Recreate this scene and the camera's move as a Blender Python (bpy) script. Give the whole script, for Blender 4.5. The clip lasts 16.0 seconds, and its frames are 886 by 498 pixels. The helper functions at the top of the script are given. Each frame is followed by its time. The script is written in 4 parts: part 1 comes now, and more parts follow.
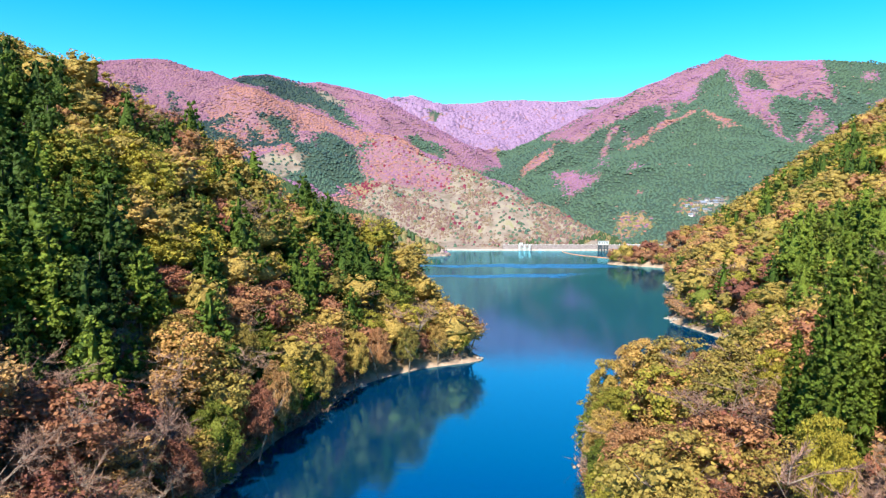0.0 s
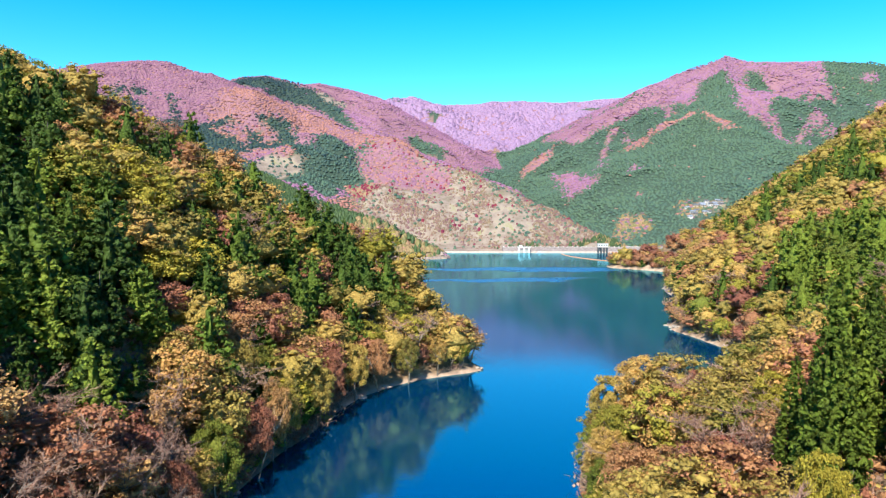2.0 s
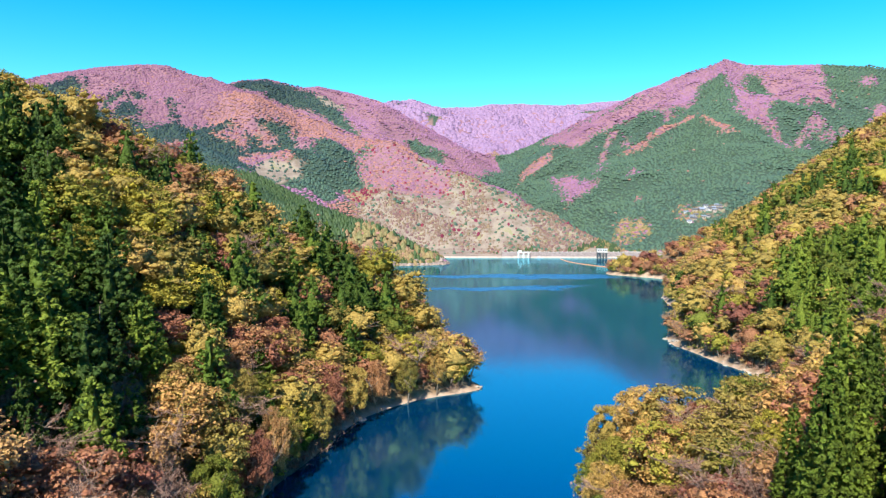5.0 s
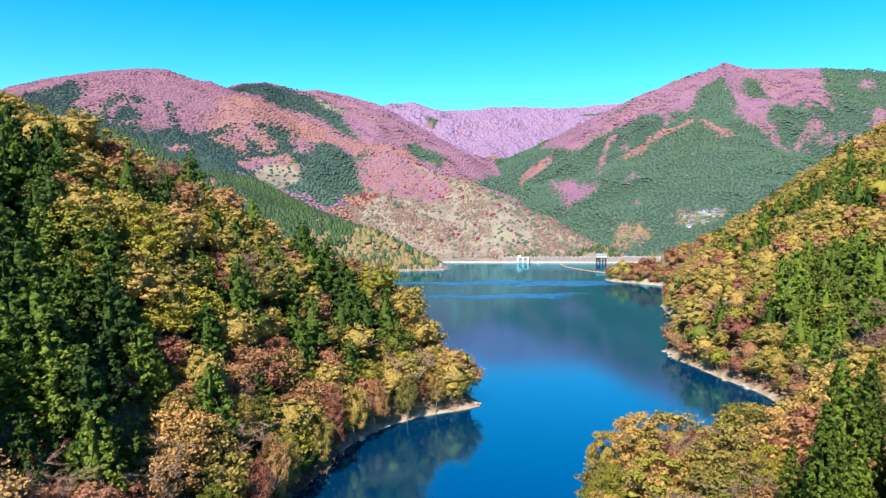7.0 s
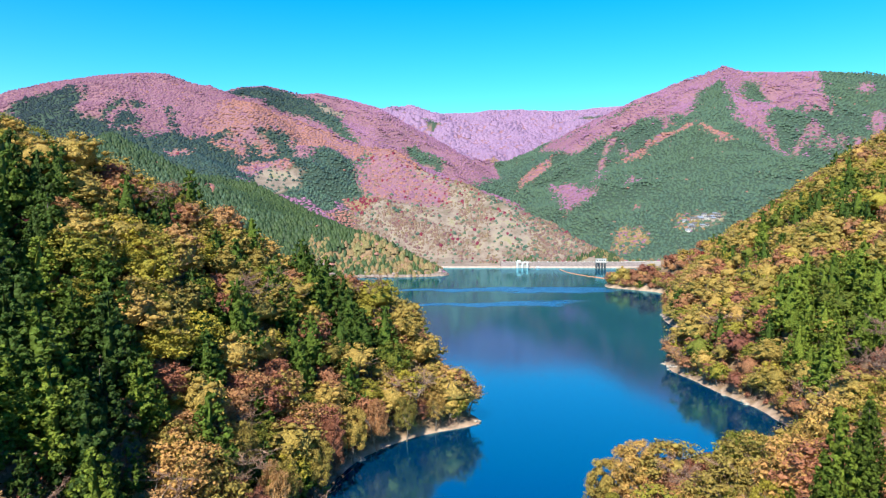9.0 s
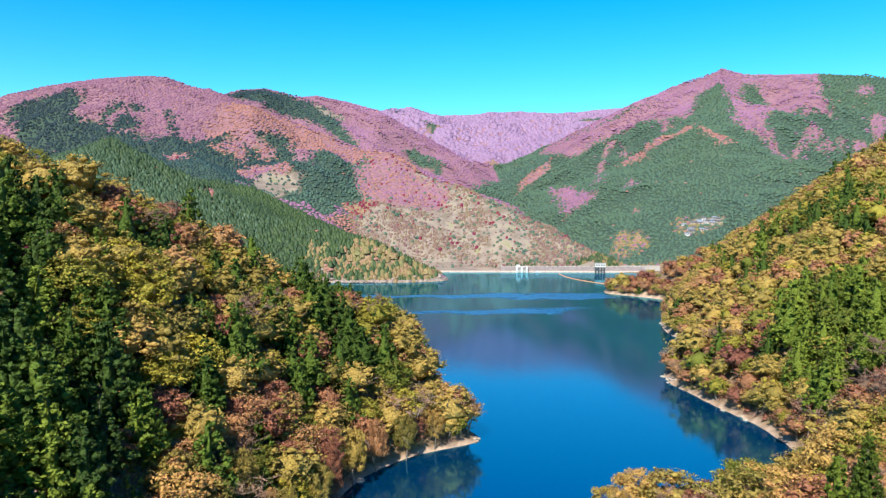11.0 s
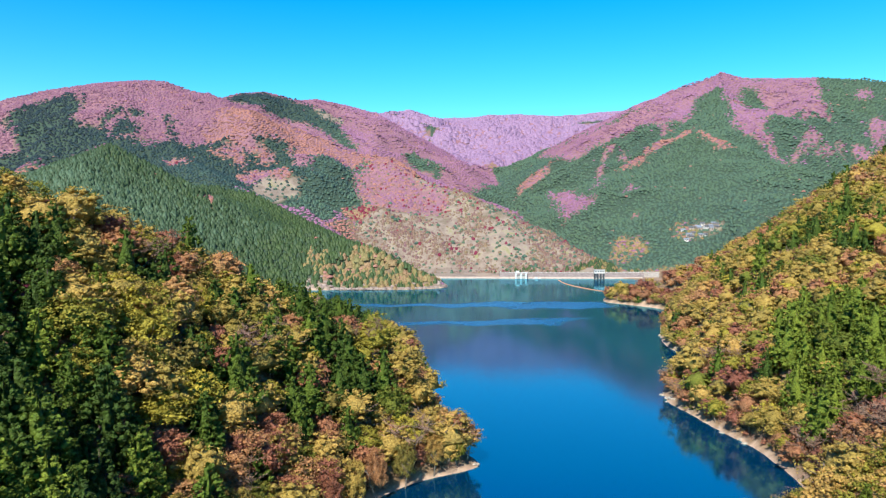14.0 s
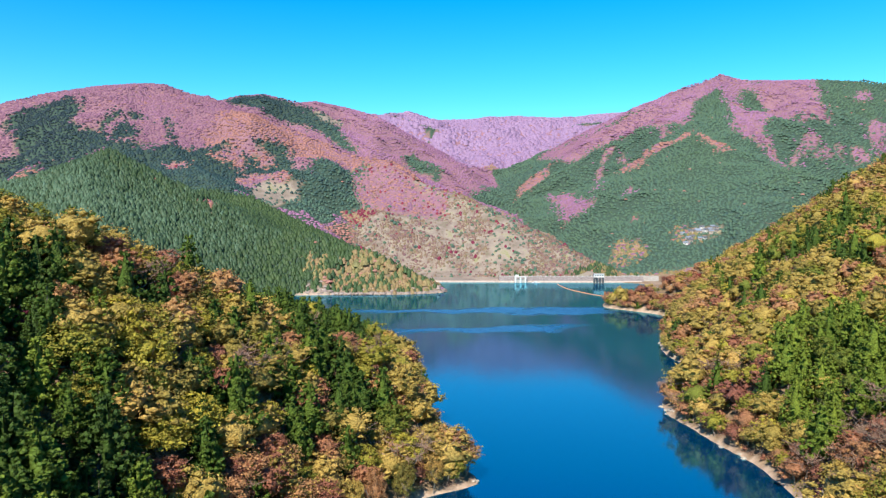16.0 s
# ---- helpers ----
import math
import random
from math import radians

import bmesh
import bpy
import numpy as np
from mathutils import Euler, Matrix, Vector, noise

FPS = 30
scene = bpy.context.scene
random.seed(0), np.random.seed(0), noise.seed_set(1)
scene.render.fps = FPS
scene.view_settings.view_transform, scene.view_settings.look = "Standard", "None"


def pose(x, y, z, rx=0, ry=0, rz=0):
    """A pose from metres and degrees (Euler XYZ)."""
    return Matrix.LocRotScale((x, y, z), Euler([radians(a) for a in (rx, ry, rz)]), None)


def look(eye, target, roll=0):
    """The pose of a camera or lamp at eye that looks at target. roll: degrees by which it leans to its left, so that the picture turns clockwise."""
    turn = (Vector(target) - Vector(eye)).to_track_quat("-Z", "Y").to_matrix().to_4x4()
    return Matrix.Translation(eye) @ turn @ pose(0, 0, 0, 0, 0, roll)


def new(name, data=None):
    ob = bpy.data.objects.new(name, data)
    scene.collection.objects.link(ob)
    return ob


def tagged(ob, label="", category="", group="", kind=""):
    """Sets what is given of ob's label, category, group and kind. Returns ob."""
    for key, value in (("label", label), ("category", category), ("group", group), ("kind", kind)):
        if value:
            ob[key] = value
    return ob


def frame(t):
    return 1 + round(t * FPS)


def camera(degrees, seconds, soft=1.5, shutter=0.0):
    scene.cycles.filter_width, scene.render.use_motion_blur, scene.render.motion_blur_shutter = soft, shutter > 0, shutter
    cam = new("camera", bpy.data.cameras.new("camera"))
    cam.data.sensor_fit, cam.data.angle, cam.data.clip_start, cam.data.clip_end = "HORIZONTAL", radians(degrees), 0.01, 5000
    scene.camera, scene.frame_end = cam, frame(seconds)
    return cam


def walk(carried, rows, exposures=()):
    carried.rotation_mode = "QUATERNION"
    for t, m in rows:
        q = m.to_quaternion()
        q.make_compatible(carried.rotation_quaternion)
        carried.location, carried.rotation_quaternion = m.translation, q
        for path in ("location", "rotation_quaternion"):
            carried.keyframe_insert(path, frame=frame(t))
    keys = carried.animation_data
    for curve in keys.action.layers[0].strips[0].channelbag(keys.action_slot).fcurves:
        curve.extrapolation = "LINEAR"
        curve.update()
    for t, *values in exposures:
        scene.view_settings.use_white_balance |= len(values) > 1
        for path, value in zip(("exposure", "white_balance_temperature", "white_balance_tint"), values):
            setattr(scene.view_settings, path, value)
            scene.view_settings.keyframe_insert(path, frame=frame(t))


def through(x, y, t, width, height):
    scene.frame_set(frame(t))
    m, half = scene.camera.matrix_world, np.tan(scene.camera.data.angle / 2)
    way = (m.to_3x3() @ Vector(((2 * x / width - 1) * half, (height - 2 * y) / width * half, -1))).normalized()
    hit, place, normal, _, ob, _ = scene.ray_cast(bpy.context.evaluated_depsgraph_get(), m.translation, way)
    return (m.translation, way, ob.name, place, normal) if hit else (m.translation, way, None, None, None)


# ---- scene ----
# the camera: a drone that rises straight up over the channel, from 47 m to 87 m above the water
cam = camera(66.0, 16.0, soft=1.3)
# seconds, x, y, z, tilt, yaw, roll
ROWS = [
    (0, 0, 0, 47.1, -2.146, 0, -0),
    (0.5, -0.01, -0.03, 47.93, -2.147, 0, -0.01),
    (1, -0.01, -0.04, 48.78, -2.139, 0, 0),
    (1.5, -0, -0.07, 49.63, -2.12, -0.01, 0.01),
    (2, -0, -0.08, 50.48, -2.112, -0.03, 0.02),
    (2.5, 0.02, -0.12, 51.37, -2.093, -0.03, 0.02),
    (3, 0.02, -0.14, 52.3, -2.074, -0.04, 0.01),
    (3.5, 0, -0.18, 53.25, -2.055, -0.06, 0.01),
    (4, 0.03, -0.2, 54.25, -2.035, -0.05, 0.03),
    (6.5, 0.07, -0.43, 60.26, -1.84, -0.13, 0.04),
    (7, 0.09, -0.47, 61.59, -1.798, -0.13, 0.04),
    (7.5, 0.1, -0.5, 62.96, -1.755, -0.14, 0.04),
    (8, 0.12, -0.55, 64.34, -1.713, -0.15, 0.06),
    (8.5, 0.12, -0.57, 65.72, -1.68, -0.15, 0.07),
    (9, 0.13, -0.59, 67.12, -1.646, -0.17, 0.08),
    (11.5, 0.17, -0.66, 74.28, -1.535, -0.23, 0.08),
    (12, 0.18, -0.69, 75.7, -1.521, -0.24, 0.07),
    (12.5, 0.2, -0.73, 77.14, -1.497, -0.24, 0.08),
    (13, 0.19, -0.74, 78.57, -1.482, -0.25, 0.08),
    (13.5, 0.21, -0.76, 79.98, -1.458, -0.26, 0.08),
    (14, 0.2, -0.76, 81.39, -1.444, -0.28, 0.07),
    (14.5, 0.2, -0.78, 82.81, -1.43, -0.28, 0.08),
    (15, 0.21, -0.8, 84.23, -1.415, -0.3, 0.1),
    (15.5, 0.23, -0.83, 85.67, -1.401, -0.31, 0.1),
    (16, 0.25, -0.86, 87.08, -1.386, -0.32, 0.11),
]
walk(cam, [(t, pose(x, y, z, 90 + tilt, roll, yaw)) for t, x, y, z, tilt, yaw, roll in ROWS],
     exposures=[(0.0, 1.36), (8.0, 1.21), (16.0, 1.04)])

# ------------------------------------------------------------------ daylight
SUN_WAY = Vector((-0.22, -0.69, 0.69)).normalized()  # towards the sun
world = bpy.data.worlds.new("clear_autumn_sky")
scene.world = world
world.use_nodes = True
wn, wl = world.node_tree.nodes, world.node_tree.links
sky = wn.new("ShaderNodeTexSky")
sky.sky_type, sky.sun_disc = "NISHITA", False
sky.sun_elevation = math.asin(SUN_WAY.z)
sky.sun_rotation = math.atan2(SUN_WAY.x, SUN_WAY.y)
sky.altitude, sky.air_density, sky.dust_density, sky.ozone_density = 600, 1.0, 0.1, 3.0
vivid = wn.new("ShaderNodeHueSaturation")
vivid.inputs["Saturation"].default_value = 1.34
vivid.inputs["Hue"].default_value = 0.48
scaled, deep = wn.new("ShaderNodeVectorMath"), wn.new("ShaderNodeGamma")
scaled.operation, scaled.inputs[3].default_value = "SCALE", 0.25
deep.inputs["Gamma"].default_value = 1.22
wl.new(sky.outputs[0], scaled.inputs[0])
wl.new(scaled.outputs[0], deep.inputs["Color"])
wl.new(deep.outputs[0], vivid.inputs["Color"])
# the clear upper sky is a deeper blue than the sky over the ridges
zenith, bright, blend = wn.new("ShaderNodeHueSaturation"), wn.new("ShaderNodeMapRange"), wn.new("ShaderNodeMix")
zenith.inputs["Hue"].default_value, zenith.inputs["Saturation"].default_value = 0.522, 1.4
bright.inputs["From Min"].default_value, bright.inputs["From Max"].default_value = 0.22, 0.6
blend.data_type = "RGBA"
wl.new(deep.outputs[0], zenith.inputs["Color"])
wl.new(deep.outputs[0], bright.inputs["Value"])
wl.new(bright.outputs[0], blend.inputs[0])
wl.new(zenith.outputs[0], blend.inputs[6])
wl.new(vivid.outputs[0], blend.inputs[7])
wl.new(blend.outputs[2], wn["Background"].inputs["Color"])
wn["Background"].inputs["Strength"].default_value = 0.41
sun = new("sun", bpy.data.lights.new("sun", "SUN"))
sun.data.energy, sun.data.angle, sun.data.color = 5.0, radians(0.53), (1.0, 0.925, 0.80)
sun.matrix_world = look(SUN_WAY * 900, (0, 0, 0))

# ------------------------------------------------------------------ the lie of the land
def lattice(ix, iy, seed):
    """A random value from 0 to 1 for each whole-numbered place."""
    n = (ix.astype(np.int64) * 374761393 + iy.astype(np.int64) * 668265263 + seed * 974711) & 0x7FFFFFFF
    n = ((n ^ (n >> 13)) * 1274126177) & 0x7FFFFFFF
    return ((n ^ (n >> 16)) & 0xFFFF) / 65535.0


def value_noise(x, y, size, seed=0):
    """Smooth noise from -1 to 1 with features of about that size."""
    x, y = np.asarray(x, float) / size, np.asarray(y, float) / size
    ix, iy = np.floor(x), np.floor(y)
    fx, fy = x - ix, y - iy
    fx, fy = fx * fx * (3 - 2 * fx), fy * fy * (3 - 2 * fy)
    a, b = lattice(ix, iy, seed), lattice(ix + 1, iy, seed)
    c, d = lattice(ix, iy + 1, seed), lattice(ix + 1, iy + 1, seed)
    return 2 * (a + (b - a) * fx + (c - a) * fy + (a - b - c + d) * fx * fy) - 1


def fbm(x, y, size, seed=0, octaves=4):
    out, gain = 0, 1.0
    for k in range(octaves):
        out = out + gain * value_noise(0.8 * x - 0.6 * y * (k % 2) + 13 * k, y * 0.8 + 0.6 * x * (k % 2), size / 2**k, seed + k)
        gain *= 0.5
    return out / 1.9


def rounded(points, rounds=2):
    """A closed outline with its corners cut."""
    p = np.array(points, float)
    for _ in range(rounds):
        q = np.roll(p, -1, 0)
        p = np.stack([0.75 * p + 0.25 * q, 0.25 * p + 0.75 * q], 1).reshape(-1, 2)
    return p


# the water's edge, clockwise from the near end of the west bank
SHORE = rounded([
    (-90, -420), (-66, -120), (-49, 40), (-41, 108), (-38, 135), (-32, 165), (-26, 192), (-17, 210), (-5, 221), (13, 231), (14, 239),
    (4, 262), (-1, 310), (-7, 375), (-24, 450), (-62, 545), (-150, 640), (-290, 740), (-330, 850), (-250, 935), (-178, 952), (-60, 948),
    (16, 985), (6, 1040), (-60, 1110), (-45, 1185), (0, 1204), (150, 1196), (335, 1182), (345, 1080), (300, 960), (215, 865),
    (186, 790), (205, 762), (242, 704), (216, 640), (184, 566), (172, 528), (160, 480), (163, 430), (135, 380), (107, 334), (112, 292),
    (119, 255), (118, 222), (113, 198), (101, 176), (82, 163), (60, 157), (44, 154), (31, 148), (26, 132), (24, 95), (14, 55), (12, 10), (26, -120), (60, -420),
])


def shore_distance(x, y):
    """Metres from the water's edge: above 0 on land, below 0 in the lake."""
    x, y = np.atleast_1d(x).astype(float), np.atleast_1d(y).astype(float)
    near, inside = np.full(x.shape, 1e12), np.zeros(x.shape, bool)
    for (ax, ay), (bx, by) in zip(SHORE, np.roll(SHORE, -1, 0)):
        dx, dy = bx - ax, by - ay
        f = np.clip(((x - ax) * dx + (y - ay) * dy) / (dx * dx + dy * dy + 1e-9), 0, 1)
        near = np.minimum(near, (x - ax - f * dx) ** 2 + (y - ay - f * dy) ** 2)
        if ay != by:
            inside ^= ((ay > y) != (by > y)) & (x < (bx - ax) * (y - ay) / (by - ay) + ax)
    return np.where(inside, -1, 1) * np.sqrt(near)


# crests of the hills: fall to either side, then x, y, z along the crest
CRESTS = {
    "west_hill": (0.62, [(12, 236, 6), (-12, 238, 33), (-34, 233, 49), (-50, 225, 60), (-80, 208, 77), (-106, 190, 86), (-150, 172, 101), (-300, 130, 155), (-600, 40, 170)]),
    "west_back": (0.5, [(-6, 300, 12), (-30, 400, 20), (-110, 480, 35), (-240, 560, 60), (-420, 600, 100)]),
    "east_hill": (0.62, [(196, 784, 12), (252, 722, 38), (275, 655, 66), (300, 592, 98), (325, 540, 124), (400, 520, 165), (560, 470, 225), (800, 300, 250)]),
    "east_shoulder": (0.5, [(400, 520, 165), (330, 380, 125), (260, 250, 92), (180, 100, 75), (140, -60, 62), (150, -400, 70)]),
    "near_knoll": (0.7, [(26, 142, 7), (45, 128, 13), (62, 100, 24), (110, 60, 50)]),
    "near_rise": (0.75, [(48, 20, 34), (46, 52, 30), (50, 78, 25), (110, 60, 50)]),
    "west_near": (0.8, [(-150, 172, 106), (-150, 70, 62), (-150, -80, 45), (-200, -420, 70)]),
    "green_hill": (0.55, [(-26, 985, 14), (-64, 1000, 44), (-115, 1010, 70), (-183, 1020, 96), (-279, 1030, 105), (-342, 1045, 128), (-420, 1062, 178), (-517, 1080, 224), (-640, 1090, 180), (-900, 1100, 158)]),
    "bald_spur": (0.62, [(275, 1245, 24), (300, 1290, 36), (245, 1390, 72), (150, 1480, 130), (45, 1600, 190), (-40, 1680, 220), (-125, 1760, 284), (-205, 1800, 296), (-365, 1850, 364), (-505, 1880, 422), (-640, 1900, 468)]),
    "west_mountain": (0.6, [(-640, 1900, 465), (-760, 1900, 509), (-820, 1890, 509), (-930, 1880, 499), (-1060, 1850, 473), (-1180, 1820, 437), (-1400, 1780, 389), (-2100, 1650, 339)]),
    "west_rib": (0.62, [(-735, 1810, 440), (-690, 1700, 384), (-560, 1480, 259), (-430, 1330, 199), (-330, 1270, 149), (-220, 1240, 94)]),
    "dark_ridge": (0.6, [(-980, 2780, 610), (-800, 2750, 648), (-700, 2750, 652), (-560, 2740, 618), (-480, 2600, 520), (-300, 2300, 330)]),
    "pink_ridge": (0.6, [(-650, 2900, 640), (-520, 2900, 652), (-400, 2900, 628), (-270, 2880, 590), (-120, 2850, 480), (20, 2800, 405), (160, 2750, 315), (230, 2700, 270)]),
    "far_wall": (0.42, [(-1400, 4300, 900), (-340, 4400, 850), (-190, 4400, 872), (-30, 4420, 822), (180, 4430, 826), (500, 4450, 846), (760, 4450, 822), (1000, 4420, 858), (1260, 4400, 866), (1800, 4300, 900)]),
    "east_ridge": (0.6, [(800, 2900, 601), (880, 2860, 636), (960, 2830, 676), (1060, 2800, 708), (1150, 2790, 732), (1240, 2790, 716), (1370, 2790, 714), (1540, 2790, 718), (1730, 2780, 704), (1900, 2760, 686), (2600, 2700, 600)]),
    "east_fall": (0.62, [(800, 2900, 601), (650, 2860, 536), (460, 2780, 403), (290, 2700, 315), (160, 2600, 235)]),
    "east_spur": (0.62, [(1150, 2790, 732), (980, 2400, 560), (724, 1915, 358), (560, 1960, 300), (420, 1950, 215), (340, 1880, 140)]),
    "east_nose": (0.5, [(724, 1915, 358), (690, 1750, 272), (600, 1560, 150), (520, 1440, 68), (430, 1330, 30)]),
    "east_side": (0.62, [(724, 1915, 358), (870, 1860, 310), (1000, 1780, 240)]),
    "east_flank": (0.6, [(1730, 2780, 704), (1500, 2300, 430), (1250, 1800, 250), (1000, 1350, 160)]),
    "behind": (0.5, [(-900, -900, 260), (0, -800, 200), (900, -900, 280)]),
}
BANK_D = [0, 1.0, 3.0, 6.0, 14, 26, 50, 80, 140, 400, 6000]
BANK_Z = [0, 0.5, 1.9, 5.0, 14.5, 29.5, 55, 84, 135, 340, 4800]


def land(x, y, rough=1.0):
    """Height of the ground; the lake's bed lies below 0."""
    x, y = np.atleast_1d(x).astype(float), np.atleast_1d(y).astype(float)
    d = shore_distance(x, y) + rough * np.clip(1.6 * fbm(x, y, 22, 5, 3), -2, 2)
    tents, nearest = [], np.full(x.shape, 1e9)
    for fall, crest in CRESTS.values():
        best = np.full(x.shape, -1e9)
        for (ax, ay, az), (bx, by, bz) in zip(crest, crest[1:]):
            dx, dy = bx - ax, by - ay
            f = np.clip(((x - ax) * dx + (y - ay) * dy) / (dx * dx + dy * dy), 0, 1)
            away = np.hypot(x - ax - f * dx, y - ay - f * dy)
            best = np.maximum(best, az + f * (bz - az) - fall * away)
            nearest = np.minimum(nearest, away)
        tents.append(best)
    far = np.clip((y - 700) / 600, 0, 1)
    soft = 4 + 10 * far
    tents = np.array(tents + [np.full(x.shape, 7.0)])
    top = tents.max(0)
    tent = top + soft * np.log(np.exp((tents - top) / soft).sum(0)) - soft * 0.69
    # gullies and ribs run down the slopes
    depth = np.clip(nearest / (60 + 140 * far), 0, 1)
    fold = 1 - 2 * np.abs(fbm(x + 40 * fbm(x, y, 300, 40, 2), y, 420, 23, 4))
    ribs = fbm(x, y, 60 + 150 * far, 11, 5) * (1 - 0.5 * far) + 1.0 * far * (fold - 0.4)
    tent = tent + rough * ribs * (5 + 88 * far) * depth * np.clip(top / 60, 0.1, 1)
    steep = 0.85 + 0.17 * np.clip((25 - x) / 20, 0, 1) * np.clip((700 - y) / 150, 0, 1)
    bank = np.interp(d, BANK_D, BANK_Z) * np.where(d > 3, steep, 1)
    k = 3.0
    h = np.clip(0.5 + 0.5 * (bank - tent) / k, 0, 1)
    z = bank * (1 - h) + tent * h - k * h * (1 - h)
    # the low shelf of the spit under the green hill
    rise = np.clip(d - 15, 0, None) + 2 * np.clip(-150 - x, 0, None) + 2 * np.clip(y - 990, 0, None) + 2 * np.clip(930 - y, 0, None)
    z = np.where((x < 40) & (y > 850) & (y < 1150), np.minimum(z, 2.2 + 0.9 * rise), z)
    return np.where(d > 0, np.maximum(z, np.minimum(0.35 * d, 1.0)), np.maximum(0.45 * d, -14))

# ------------------------------------------------------------------ materials
def material(name, rough=0.8, metal=0.0):
    m = bpy.data.materials.new(name)
    m.use_nodes = True
    b = m.node_tree.nodes["Principled BSDF"]
    b.inputs["Roughness"].default_value, b.inputs["Metallic"].default_value = rough, metal
    return m, m.node_tree.nodes, m.node_tree.links, b


def ramp(nodes, stops):
    r = nodes.new("ShaderNodeValToRGB")
    while len(r.color_ramp.elements) < len(stops):
        r.color_ramp.elements.new(0.5)
    for e, (at, c) in zip(r.color_ramp.elements, stops):
        e.position, e.color = at, (*c, 1)
    return r


def noise_node(nodes, links, scale, detail=4.0, rough=0.55, coord="Object"):
    c = nodes.new("ShaderNodeTexCoord")
    n = nodes.new("ShaderNodeTexNoise")
    n.inputs["Scale"].default_value, n.inputs["Detail"].default_value, n.inputs["Roughness"].default_value = scale, detail, rough
    links.new(c.outputs[coord], n.inputs["Vector"])
    return n


def mix(nodes, links, a, b, factor, blend="MIX"):
    m = nodes.new("ShaderNodeMix")
    m.data_type, m.blend_type = "RGBA", blend
    for socket, v in ((m.inputs[6], a), (m.inputs[7], b), (m.inputs[0], factor)):
        if hasattr(v, "links") or hasattr(v, "is_linked"):
            links.new(v, socket)
        else:
            socket.default_value = (*v, 1) if isinstance(v, tuple) else v
    return m.outputs[2]


def maths(nodes, links, op, a, b=0.5):
    m = nodes.new("ShaderNodeMath")
    m.operation = op
    for socket, v in ((m.inputs[0], a), (m.inputs[1], b)):
        if isinstance(v, (int, float)):
            socket.default_value = v
        else:
            links.new(v, socket)
    return m.outputs[0]


def attribute(nodes, name):
    a = nodes.new("ShaderNodeAttribute")
    a.attribute_name = name
    return a.outputs["Fac"]


def leaf_material(name, stops, spread=0.2, through=0.3, grain_scale=1.9, relief=0.5, vary=0.55):
    """Foliage: each tree takes a tone from the ramp, each clump of leaves strays a little from it."""
    m, n, l, b = material(name, 0.62)
    info, geo = n.new("ShaderNodeObjectInfo"), n.new("ShaderNodeNewGeometry")
    given = attribute(n, "tone")  # joined woods carry their trees' tones, single trees take their own
    single = maths(n, l, "LESS_THAN", given, 0.001)
    tone = maths(n, l, "ADD", given, maths(n, l, "MULTIPLY", info.outputs["Random"], single))
    stray = maths(n, l, "MULTIPLY", maths(n, l, "SUBTRACT", geo.outputs["Random Per Island"], 0.5), spread)
    r = ramp(n, stops)
    l.new(maths(n, l, "ADD", tone, stray), r.inputs[0])
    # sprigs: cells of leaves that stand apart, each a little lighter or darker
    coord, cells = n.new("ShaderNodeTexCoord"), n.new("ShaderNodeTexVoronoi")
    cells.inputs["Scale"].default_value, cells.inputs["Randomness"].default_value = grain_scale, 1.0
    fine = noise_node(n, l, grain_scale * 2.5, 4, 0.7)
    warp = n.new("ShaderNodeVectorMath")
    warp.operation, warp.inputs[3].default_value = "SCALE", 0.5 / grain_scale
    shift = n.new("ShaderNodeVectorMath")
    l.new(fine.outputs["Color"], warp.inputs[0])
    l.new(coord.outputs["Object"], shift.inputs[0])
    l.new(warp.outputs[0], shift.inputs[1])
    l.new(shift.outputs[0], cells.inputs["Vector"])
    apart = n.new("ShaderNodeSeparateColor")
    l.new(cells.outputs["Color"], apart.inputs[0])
    bump = n.new("ShaderNodeBump")
    bump.invert = True
    bump.inputs["Strength"].default_value, bump.inputs["Distance"].default_value = 1.0, relief
    l.new(cells.outputs["Distance"], bump.inputs["Height"])
    l.new(bump.outputs[0], b.inputs["Normal"])
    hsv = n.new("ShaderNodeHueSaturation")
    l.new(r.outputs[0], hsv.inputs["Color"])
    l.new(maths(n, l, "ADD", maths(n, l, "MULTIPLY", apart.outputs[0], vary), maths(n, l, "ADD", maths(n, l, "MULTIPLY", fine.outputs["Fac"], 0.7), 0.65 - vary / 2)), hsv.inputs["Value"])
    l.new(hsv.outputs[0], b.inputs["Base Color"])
    b.inputs["Specular IOR Level"].default_value = 0.25
    if through:
        t, s = n.new("ShaderNodeBsdfTranslucent"), n.new("ShaderNodeMixShader")
        l.new(hsv.outputs[0], t.inputs["Color"])
        s.inputs[0].default_value = through
        l.new(b.outputs[0], s.inputs[1])
        l.new(t.outputs[0], s.inputs[2])
        l.new(s.outputs[0], n["Material Output"].inputs["Surface"])
    return m


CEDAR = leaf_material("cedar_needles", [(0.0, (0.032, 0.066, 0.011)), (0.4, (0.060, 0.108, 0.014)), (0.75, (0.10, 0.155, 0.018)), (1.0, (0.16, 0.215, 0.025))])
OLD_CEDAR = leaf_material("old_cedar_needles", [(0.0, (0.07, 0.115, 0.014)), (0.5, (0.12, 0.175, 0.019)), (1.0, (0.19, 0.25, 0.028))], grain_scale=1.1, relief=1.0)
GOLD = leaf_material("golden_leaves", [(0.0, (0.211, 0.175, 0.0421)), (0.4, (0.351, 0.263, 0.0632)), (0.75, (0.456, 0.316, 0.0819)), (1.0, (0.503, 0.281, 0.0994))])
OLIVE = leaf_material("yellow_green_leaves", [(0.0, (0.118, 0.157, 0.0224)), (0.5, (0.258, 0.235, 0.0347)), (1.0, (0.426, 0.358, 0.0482))])
